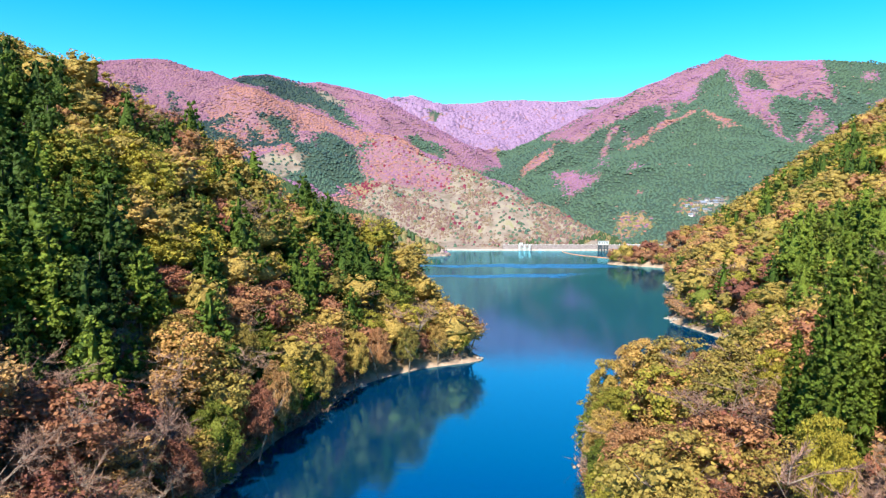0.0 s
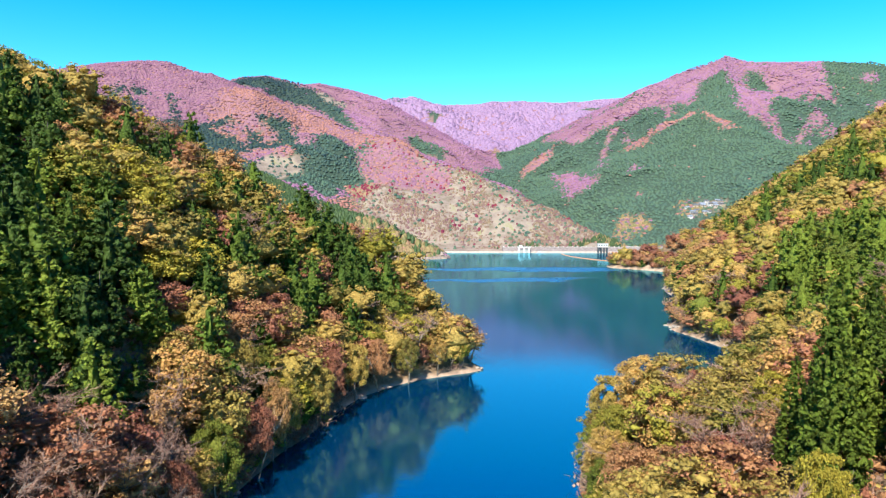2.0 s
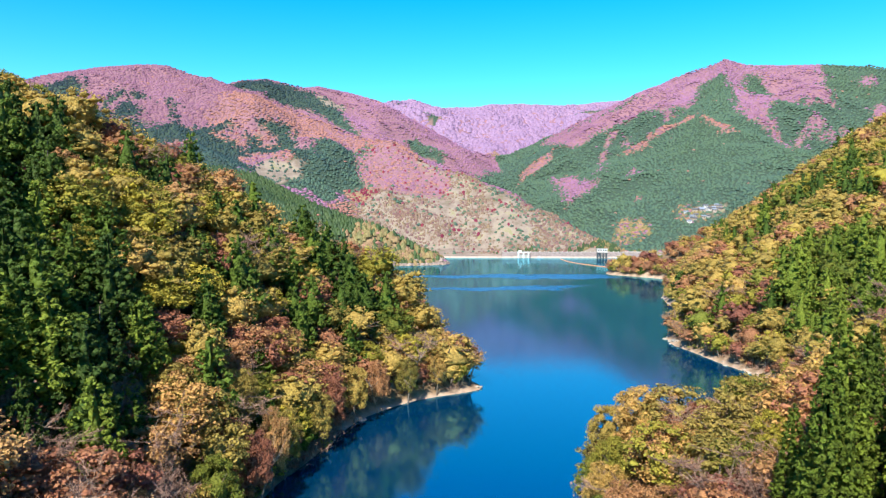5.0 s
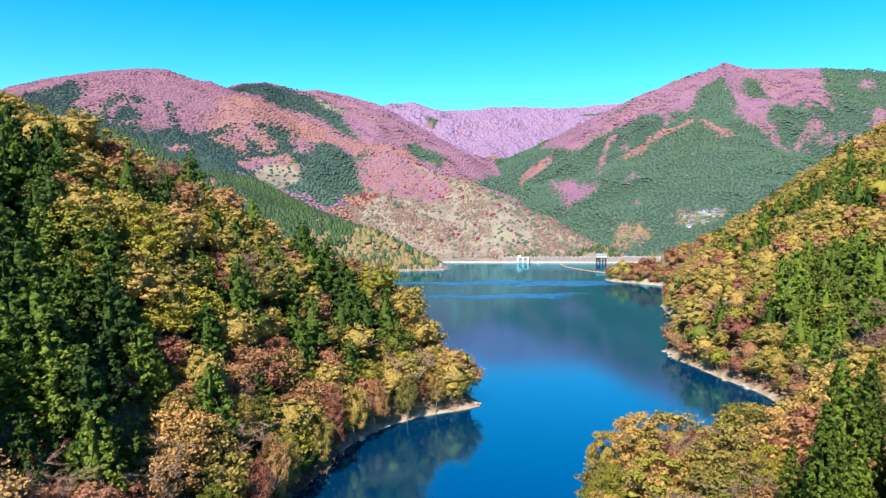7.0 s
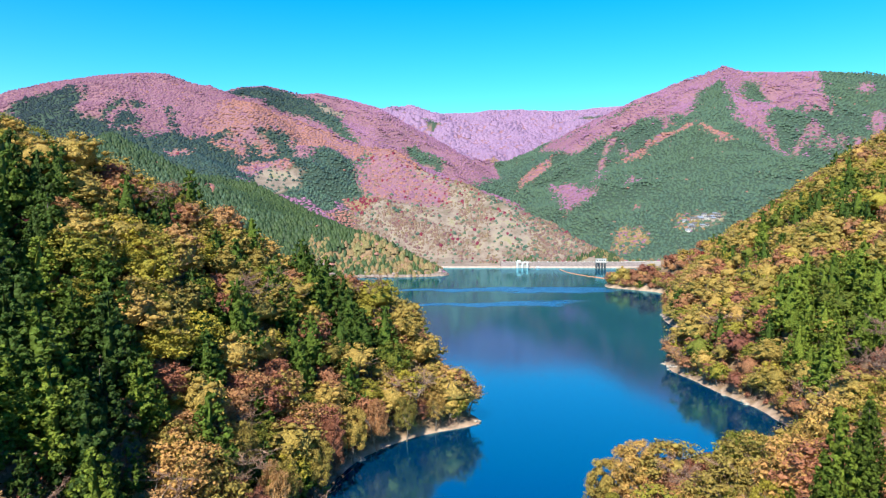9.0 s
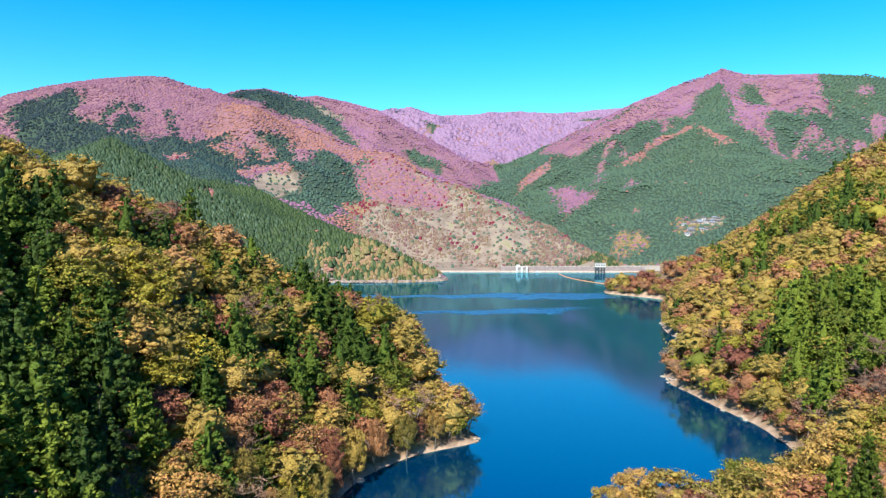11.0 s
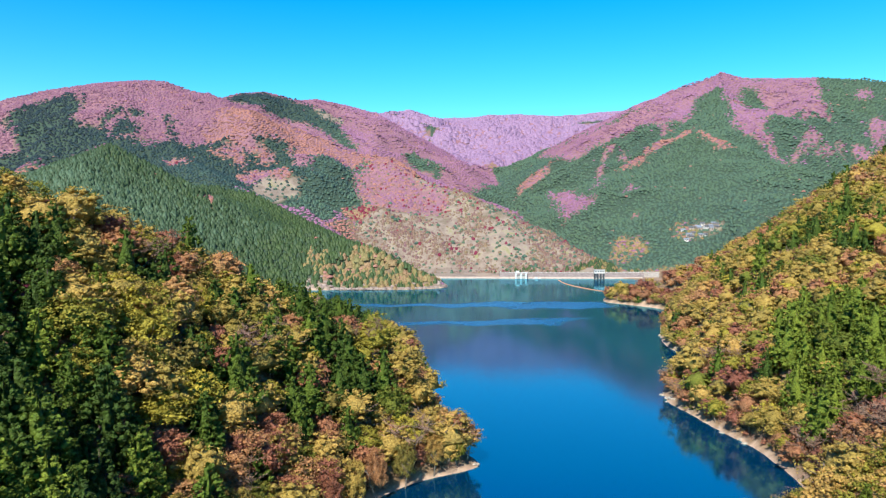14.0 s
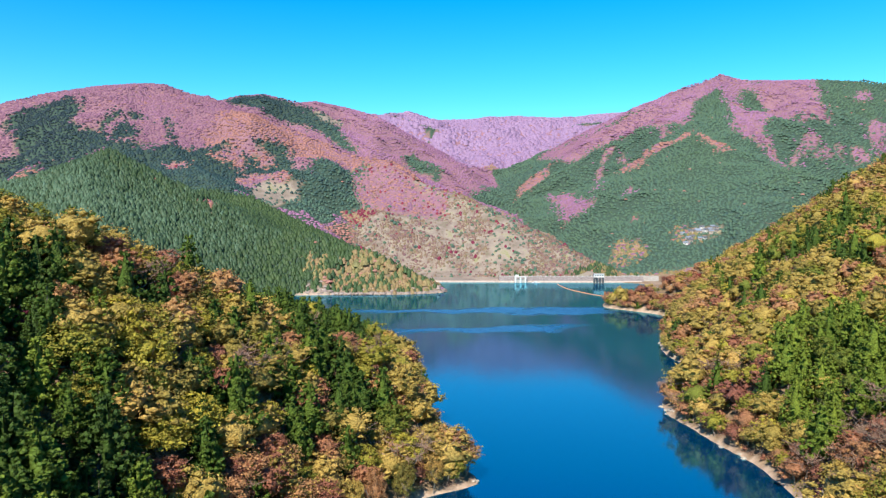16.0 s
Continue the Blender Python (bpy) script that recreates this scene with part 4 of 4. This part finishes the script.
ux, uy = [], []
for x0, x1, y0, y1, step in ((-110, 16, 60, 250, 3.4), (-75, -38, 60, 125, 2.6), (14, 130, 40, 200, 3.4), (95, 190, 196, 380, 3.8), (14, 60, 80, 200, 2.2), (-60, -20, 90, 200, 2.4)):
    x, y = grid_places(x0, x1, y0, y1, step, int(y1 + step))
    if step < 2.5:
        low = land(x, y) < 6
        x, y = x[low], y[low]
    ux.append(x), uy.append(y)
ux, uy = np.concatenate(ux), np.concatenate(uy)
uz = land(ux, uy)
beach = ((uy > 184) & (ux < 15)) | ((ux > 100) & (uy > 210))
keep = (uz > np.where(beach, 1.3, np.where(ux > 0, 0.8, 0.25))) & (np.abs(ux) < 0.7 * uy + 20)
ux, uy, uz = ux[keep], uy[keep], uz[keep]
sort = rng.uniform(size=len(ux)) + 0.25 * fbm(ux, uy, 30, 90, 2)
for mat, lo, hi, label in ((RUST, -1, 0.34, "russet undergrowth of brown shrubs and ferns"), (OLIVE, 0.34, 0.5, "green and yellow shrubs between the trees"), (TWIGS, 0.5, 2, "leafless grey brown brushwood")):
    sel = (sort >= lo) & (sort < hi)
    n = sel.sum()
    places = np.stack([ux[sel], uy[sel], uz[sel], rng.uniform(0.8, 1.9, n), rng.uniform(1.0, 1.9, n), rng.uniform(0, 6.3, n), rng.uniform(0.05, 0.9, n)], 1)
    tagged(part("undergrowth", scatter_mesh("undergrowth", [brush() if mat is TWIGS else shrub() for _ in range(4)], places, [mat])), label, "undergrowth", kind="stuff")

# ------------------------------------------------------------------ the far woods
def far_conifer():
    v, q = tube([(0, 0, -1), (0, 0, 2.6)], [3.9, 2.9], 5)
    v = v + rng.normal(size=v.shape) * 0.3
    v = np.concatenate([v, [[0, 0, 6.2]]])
    t = np.array([[5 + k, 5 + (k + 1) % 5, 10] for k in range(5)])
    return v, t, q, np.zeros(5), np.zeros(len(q))


def far_dome(h=1.5, r=3.8, skirt=0.9):
    """A lumpy crown of a few facets."""
    ringed = []
    for zf, rf in ((-skirt, 1.1), (0.5, 0.8)):
        a = np.arange(5) * np.pi * 0.4 + rf * 2
        k = rf * r * rng.uniform(0.7, 1.25, 5)
        ringed.append(np.stack([np.cos(a) * k, np.sin(a) * k, np.full(5, zf * h) + rng.normal(size=5) * 0.07 * h], 1))
    v = np.concatenate(ringed)
    k, j = (np.arange(1) * 5)[:, None], np.arange(5)[None]
    q = np.stack([k + j, k + (j + 1) % 5, k + 5 + (j + 1) % 5, k + 5 + j], -1).reshape(-1, 4)
    v = np.concatenate([v, [[0, 0, h]]])
    t = np.array([[5 + k, 5 + (k + 1) % 5, 10] for k in range(5)])
    return v, t, q, np.zeros(5), np.zeros(len(q))


fx, fy = [], []
for x0, x1, y0, y1, step in ((-760, 330, 860, 1290, 4.2), (-1150, 1500, 1290, 1960, 6.8), (-1500, 1900, 1960, 2960, 8.8), (-300, 900, 2960, 3400, 12.0), (-700, 1500, 3400, 4500, 17.0), (-240, 330, 1180, 1720, 4.1)):
    x, y = grid_places(x0, x1, y0, y1, step, int(y1))
    if step == 4.1:
        low = np.isin(far_zone(x, y), ["scrub"])
        x, y = x[low], y[low]
    fx.append(x), fy.append(y)
fx, fy = np.concatenate(fx), np.concatenate(fy)
keep = np.abs(fx) < 0.70 * fy + 20
fx, fy = fx[keep], fy[keep]
fz = land(fx, fy)
slope = land(fx, fy + 12) - land(fx, fy - 12)
keep = (fz > np.where((fx < 30) & (fy < 1020), 1.2, 3)) & (slope > -4)
fx, fy, fz = fx[keep], fy[keep], fz[keep]
stray = rng.normal(size=(2, len(fx))) * np.clip(fy / 170, 3, 13)
cover = far_zone(fx + stray[0], fy + stray[1])
cover[(cover == "") & (fy < 1300) & (fx < -100)] = "conifer"
cover[(cover == "") & (fy < 1300)] = "autumn"
mottle = fbm(fx, fy, 130, 66, 3)
cover[(cover == "") & (fx > 230) & (fy < 3000)] = "conifer"
cover[(cover == "") & (fx < -60) & (fy < 1620) & (mottle > -0.12)] = "conifer"
cover[(cover == "") & (fx < -60) & (fy < 1620) & (mottle < -0.3)] = "orange"
cover[(cover == "")] = "pink"
luck = rng.uniform(size=len(fx))
FAR = {
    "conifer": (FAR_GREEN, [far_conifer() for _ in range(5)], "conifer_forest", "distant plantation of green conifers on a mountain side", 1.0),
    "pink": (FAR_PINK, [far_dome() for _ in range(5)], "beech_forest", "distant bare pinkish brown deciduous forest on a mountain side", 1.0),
    "orange": (FAR_ORANGE, [far_dome() for _ in range(5)], "larch_forest", "distant orange brown autumn forest on a ridge", 1.0),
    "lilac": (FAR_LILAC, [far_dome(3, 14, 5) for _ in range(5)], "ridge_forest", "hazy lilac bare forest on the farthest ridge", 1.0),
    "autumn": (FAR_AUTUMN, [far_dome(4.8, 4.0) for _ in range(5)], "autumn_forest", "distant yellow and brown autumn trees by the lake", 1.0),
    "red": (MAPLE, [far_dome(4, 3.2) for _ in range(4)], "maple_grove", "distant crimson maples on a hillside", 0.6),
    "scrub": (SCRUB, [far_dome(1.9, 2.1) for _ in range(5)], "scrub", "dry tan scrub scattered over a cleared hillside", 0.85),
    "pampas": (PAMPAS, [far_dome(1.2, 3.3) for _ in range(4)], "silver_grass", "pale silver grass on a lake spit", 1.0),
}
swap = rng.uniform(size=len(fx))
cover[(cover == "cleared") & (swap < 0.22)] = "conifer"
pick = rng.uniform(size=len(fx))
cover[(cover == "heath") & (pick < 0.10)] = "red"
cover[(cover == "heath") & (pick < 0.40)] = "pink"
cover[(cover == "heath") & (pick < 0.65)] = "orange"
cover[cover == "heath"] = "scrub"
cover[(cover == "scrub") & (swap < 0.012 + 0.06 * (fbm(fx, fy, 70, 57, 2) > 0.35))] = "red"
cover[(cover == "scrub") & (swap > 0.998)] = "conifer"
cover[(cover == "scrub") & (swap > 0.975 - 0.04 * (fx > 110))] = "autumn"
cover[(cover == "autumn") & (swap < 0.12)] = "orange"
cover[(cover == "autumn") & (swap > np.where(fx > 0, 0.62, 0.66))] = "conifer"
cover[(cover == "autumn") & (fx > 0) & (swap < 0.34)] = "pink"
cover[(cover == "pink") & (swap < 0.03)] = "orange"
cover[(cover == "orange") & (swap > 0.94)] = "pink"
cover[(cover == "conifer") & (swap < 0.006)] = "orange"
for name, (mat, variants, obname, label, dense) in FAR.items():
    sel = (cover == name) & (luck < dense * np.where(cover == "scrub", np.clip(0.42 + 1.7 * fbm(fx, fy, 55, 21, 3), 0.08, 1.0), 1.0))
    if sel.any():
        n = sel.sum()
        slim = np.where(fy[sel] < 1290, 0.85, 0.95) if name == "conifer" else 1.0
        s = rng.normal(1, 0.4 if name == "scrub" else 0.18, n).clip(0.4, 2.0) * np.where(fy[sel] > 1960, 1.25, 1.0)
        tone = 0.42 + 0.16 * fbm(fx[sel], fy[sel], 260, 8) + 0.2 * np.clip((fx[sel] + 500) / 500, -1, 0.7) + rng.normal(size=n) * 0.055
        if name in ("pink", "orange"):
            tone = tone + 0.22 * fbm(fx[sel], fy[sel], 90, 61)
        if name == "conifer":  # deeper yellow-green by the lake, darker and bluer on the west mountain
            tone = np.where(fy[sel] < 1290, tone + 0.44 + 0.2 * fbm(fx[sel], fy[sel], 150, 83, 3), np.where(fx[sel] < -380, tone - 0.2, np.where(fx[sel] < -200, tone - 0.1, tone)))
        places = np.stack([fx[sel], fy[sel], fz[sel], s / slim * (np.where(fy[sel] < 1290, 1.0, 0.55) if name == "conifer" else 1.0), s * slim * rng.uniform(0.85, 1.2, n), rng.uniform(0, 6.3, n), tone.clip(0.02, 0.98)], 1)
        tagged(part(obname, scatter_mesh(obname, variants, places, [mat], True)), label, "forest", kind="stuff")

# ------------------------------------------------------------------ built things round the dam
def box(bm, x0, x1, y0, y1, z0, z1, bevel=0.0):
    m = bmesh.ops.create_cube(bm, size=1)
    bmesh.ops.scale(bm, vec=(x1 - x0, y1 - y0, z1 - z0), verts=m["verts"])
    bmesh.ops.translate(bm, vec=((x0 + x1) / 2, (y0 + y1) / 2, (z0 + z1) / 2), verts=m["verts"])
    if bevel:
        edges = list({e for v in m["verts"] for e in v.link_edges})
        bmesh.ops.bevel(bm, geom=edges, offset=bevel, segments=2, affect="EDGES")


def solid(name, draw, mat, parent=None, label="", at=None):
    """A part whose bmesh is filled by draw(bm)."""
    bm = bmesh.new()
    draw(bm)
    me = bpy.data.meshes.new(name)
    bm.to_mesh(me)
    bm.free()
    me.materials.append(mat)
    return part(name, me, parent, label, at)


def prism(bm, outline, x0, x1):
    """An outline in y and z, drawn out along x."""
    a = [bm.verts.new((x0, y, z)) for y, z in outline]
    b = [bm.verts.new((x1, y, z)) for y, z in outline]
    n = len(outline)
    bm.faces.new(a[::-1])
    bm.faces.new(b)
    for k in range(n):
        bm.faces.new((a[k], a[(k + 1) % n], b[(k + 1) % n], b[k]))
    bmesh.ops.recalc_face_normals(bm, faces=bm.faces)


def thing(name, label, category, at, group=""):
    e = new(name)
    e.matrix_basis = at
    return tagged(e, label, category, group)


# the rockfill dam, 350 m long; x along the crest, y away from the lake
dam = thing("rockfill_dam", "long low rockfill dam with a pale stone face", "dam", pose(165, 1190, 0, 0, 0, -3.2))
solid("toe_band", lambda bm: prism(bm, [(-14, -6), (-9.5, 0.0), (-5.5, 2.6), (4, 2.6), (4, -6)], -182, 186), RIPRAP, dam, "bare pale band at the water line")
solid("embankment", lambda bm: prism(bm, [(-4.6, 2.4), (5.5, 9.6), (14, 9.6), (40, -2), (-4.6, -2)], -60, 190), DAM_FACE, dam)
solid("crest_road", lambda bm: box(bm, -60, 190, 6.6, 13.4, 9.604, 9.75), ASPHALT, dam)
solid("parapet", lambda bm: box(bm, -60, 190, 5.5, 6.0, 9.6, 10.3, 0.05), CONCRETE, dam)
bm = bmesh.new()
box(bm, -0.5, 0.5, -0.35, 0.35, 0, 1.5, 0.08)
post_me = bpy.data.meshes.new("post")
bm.to_mesh(post_me)
bm.free()
post_me.materials.append(WHITE)
for k in range(31):
    part("post", post_me, dam, at=pose(-58 + 8 * k, 5.1, 9.6))

# intake tower on four legs
tower = thing("intake_tower", "flat-roofed intake tower standing on dark legs in the lake", "tower", pose(268, 1142, 0, 0, 0, -6))
for lx in (-7.2, -2.4, 2.4, 7.2):
    for ly in (-4.5, 4.5):
        solid("leg", lambda bm: box(bm, lx - 0.9, lx + 0.9, ly - 0.9, ly + 0.9, -8, 11.0, 0.15), DARK, tower)
solid("brace", lambda bm: (box(bm, -8, 8, -5.2, -3.8, 4.6, 5.5), box(bm, -8, 8, 3.8, 5.2, 4.6, 5.5)), DARK, tower)
solid("deck", lambda bm: box(bm, -9.6, 9.6, -6.6, 6.6, 11.0, 12.0, 0.1), CONCRETE, tower)
house = solid("machine_house", lambda bm: box(bm, -8.4, 8.4, -5.2, 5.2, 12.0, 17.0, 0.1), WHITE, tower)
for k in range(4):
    solid("window", lambda bm: box(bm, -6.9 + 3.9 * k, -4.8 + 3.9 * k, -5.28, -5.1, 13.6, 15.6), PANE, house)
solid("roof", lambda bm: box(bm, -9.2, 9.2, -6.0, 6.0, 17.0, 17.9, 0.12), CONCRETE, tower)
solid("footbridge", lambda bm: (box(bm, -1.4, 1.4, 6.6, 52, 11.1, 11.7), box(bm, -1.4, -1.2, 6.6, 52, 11.7, 12.7), box(bm, 1.2, 1.4, 6.6, 52, 11.7, 12.7)), CONCRETE, tower)

# spillway gate: white piers with a deck and a hoist cabin
gate = thing("spillway_gate", "white concrete gate frame with two piers and a hoist cabin", "gate", pose(141, 1180, 0, 0, 0, -3))
for lx in (-8.6, 0, 8.6):
    solid("pier", lambda bm: box(bm, lx - 1.5, lx + 1.5, -4, 6, -6, 9.5, 0.2), WHITE, gate)
solid("gate_leaf", lambda bm: (box(bm, -7.1, -1.5, 0, 0.6, -3, 6.5), box(bm, 1.5, 7.1, 0, 0.6, -3, 6.5)), CONCRETE, gate)
solid("deck", lambda bm: box(bm, -11, 11, -4.6, 7, 9.5, 10.4, 0.1), WHITE, gate)
solid("hoist_cabin", lambda bm: box(bm, -9, -3, -3, 4, 10.4, 13.6, 0.1), WHITE, gate)
solid("railing", lambda bm: [box(bm, -11 + 2.2 * k, -10.85 + 2.2 * k, -4.6, -4.45, 10.4, 11.6) for k in range(11)] + [box(bm, -11, 11, -4.6, -4.48, 11.5, 11.62)], WHITE, gate)

pontoon = thing("work_pontoon", "small white work pontoon moored by the dam", "boat", pose(166, 1168, 0, 0, 0, 12))
solid("hull", lambda bm: prism(bm, [(-2.5, 0.9), (-2.0, -0.3), (2.0, -0.3), (2.5, 0.9)], -6, 6), WHITE, pontoon)
solid("cabin", lambda bm: box(bm, -2.5, 2.5, -1.6, 1.6, 0.9, 3.2, 0.1), WHITE, pontoon)

# floating debris boom across the dam's forebay
boom = thing("debris_boom", "chain of faded orange floats strung across the water", "boom", pose(0, 0, 0))
a, b = Vector((199, 1140, 0)), Vector((227, 905, 0))
bm = bmesh.new()
bmesh.ops.create_cone(bm, cap_ends=True, segments=10, radius1=0.75, radius2=0.75, depth=4.2, matrix=pose(0, 0, 0, 90))
bmesh.ops.bevel(bm, geom=[e for e in bm.edges if len(e.link_faces) == 2 and e.calc_face_angle(0) > 1], offset=0.2, segments=2, affect="EDGES")
float_me = bpy.data.meshes.new("float")
bm.to_mesh(float_me)
bm.free()
float_me.materials.append(ORANGE)
for k in range(46):
    f = (k + 0.5) / 46
    at = a.lerp(b, f) + Vector((-14 * math.sin(math.pi * f), 0, 0.15))
    lead = math.degrees(math.atan2(14 * math.pi * math.cos(math.pi * f) - 28, 235))
    part("float", float_me, boom, at=Matrix.Translation(at) @ pose(0, 0, 0, 0, 0, -lead))
v, q = tube([(*(a.lerp(b, f / 20) + Vector((-14 * math.sin(math.pi * f / 20), 0, 0.3))),) for f in range(21)], [0.12] * 21, 5)
part("cable", build_mesh("cable", v, quads=q, mats=[DARK]), boom)
anchor = thing("boom_anchor", "white concrete anchor block of the boom on the spit", "anchor", pose(229, 897, 0))
solid("block", lambda bm: prism(bm, [(-4, -3), (-3, 2.4), (4, 2.4), (6, -3)], -3, 3), WHITE, anchor)

# retaining wall, yard and sheds at the dam's end
wall = thing("retaining_wall", "pale concrete retaining wall above the shore", "wall", pose(352, 1196, 3, 0, 0, -8))
for k in range(7):
    solid("panel", lambda bm: box(bm, -30 + 9 * k, -21.1 + 9 * k, -1, 1, -4, 7 - 0.3 * (k % 2), 0.1), CONCRETE, wall)
solid("coping", lambda bm: box(bm, -30.4, 33.4, -1.4, 1.4, 7.0, 7.5, 0.08), WHITE, wall)


def hut(name, label, at, w, d, h, roof_mat, pitch=0.5, group="", wall_mat=WHITE):
    """A house: walls, door, windows and a gabled roof with eaves."""
    home = thing(name, label, "house", at, group)
    walls = solid("wall", lambda bm: box(bm, -w / 2, w / 2, -d / 2, d / 2, -2.5, h, 0.04), wall_mat, home)
    rise = d / 2 * pitch
    roof = solid("roof", lambda bm: prism(bm, [(-d / 2 - 0.9, h - 0.35), (0, h + rise), (d / 2 + 0.9, h - 0.35), (d / 2 + 0.9, h - 0.05), (0, h + rise + 0.35), (-d / 2 - 0.9, h - 0.05)], -w / 2 - 0.7, w / 2 + 0.7), roof_mat, home)
    solid("gable", lambda bm: prism(bm, [(-d / 2 + 0.05, h - 0.1), (0, h + rise - 0.2), (d / 2 - 0.05, h - 0.1)], -w / 2 + 0.05, w / 2 - 0.05), wall_mat, home)
    solid("door", lambda bm: box(bm, -0.6, 0.6, -d / 2 - 0.08, -d / 2 + 0.05, 0, 2.1), DARK, home)
    for k in range(max(2, int(w / 3.2))):
        x = -w / 2 + (k + 0.5) * w / max(2, int(w / 3.2))
        solid("window", lambda bm: box(bm, x - 0.8, x + 0.8, -d / 2 - 0.07, -d / 2 + 0.05, h - 1.9, h - 0.6), PANE, walls)
    return home


for x, y, turn in ((336, 1222, -12), (362, 1216, 6)):
    hut("site_office", "small white flat-lying office by the dam", pose(x, y, float(land(x, y)[0]) + 0.5, 0, 0, turn), 13, 7, 4.2, ROOF_BLUE, 0.3)
place = random.Random(4)
for k in range(17):
    row, col = divmod(k, 6)
    x, y = 507 + col * 13 + 5 * row + place.uniform(-5, 5), 1398 + row * 17 + place.uniform(-8, 8) + 0.25 * col
    big = place.uniform(0.8, 1.25)
    tiles = (ROOF_BLUE, ROOF_DARK, ROOF_BLUE, ROOF_DARK)[k % 4]
    words = ("blue-grey tiled", "dark tiled", "blue-grey tiled", "dark tiled")[k % 4]
    walls = ("white", WHITE) if k % 3 == 0 else ("tan plastered", TAN_WALL)
    hut("village_house", walls[0] + " village house with a " + words + " gable roof", pose(x, y, float(land(x, y)[0]) + 0.4, 0, 0, place.uniform(-25, 25)), 9.5 * big, 6.5 * big, 3.8 * big, tiles, 0.55, "houses of the hillside village", walls[1])

# ------------------------------------------------------------------ boulders along the water's edge
def boulder(seed):
    bm = bmesh.new()
    bmesh.ops.create_icosphere(bm, subdivisions=2, radius=1)
    for v in bm.verts:
        v.co *= 1 + 0.35 * noise.noise(v.co * 1.3 + Vector((seed * 7, 0, 0)))
        v.co.z *= 0.6
    me = bpy.data.meshes.new("boulder")
    bm.to_mesh(me)
    bm.free()
    me.materials.append(STONE)
    return me


boulders = [boulder(k) for k in range(5)]
for cx, cy, spread, count in ((-35, 122, 5, 9), (109, 334, 9, 9), (172, 528, 9, 10), (158, 466, 8, 7), (118, 262, 12, 4), (-24, 196, 6, 7), (8, 229, 7, 2)):
    for k in range(count):
        for _ in range(30):
            x, y = cx + place.gauss(0, spread), cy + place.gauss(0, spread)
            z = float(land(x, y)[0])
            if -0.4 < z < 1.6:
                break
        else:
            continue
        s = place.uniform(0.4, 1.5)
        rock = new("boulder", boulders[place.randrange(5)])
        rock.matrix_basis = Matrix.LocRotScale((x, y, z + 0.1 * s), Euler((0, 0, place.uniform(0, 6))), (s, s * place.uniform(0.7, 1.2), s))
        tagged(rock, "pale weathered boulder on the bare shore", "rock", "boulders of the shore")
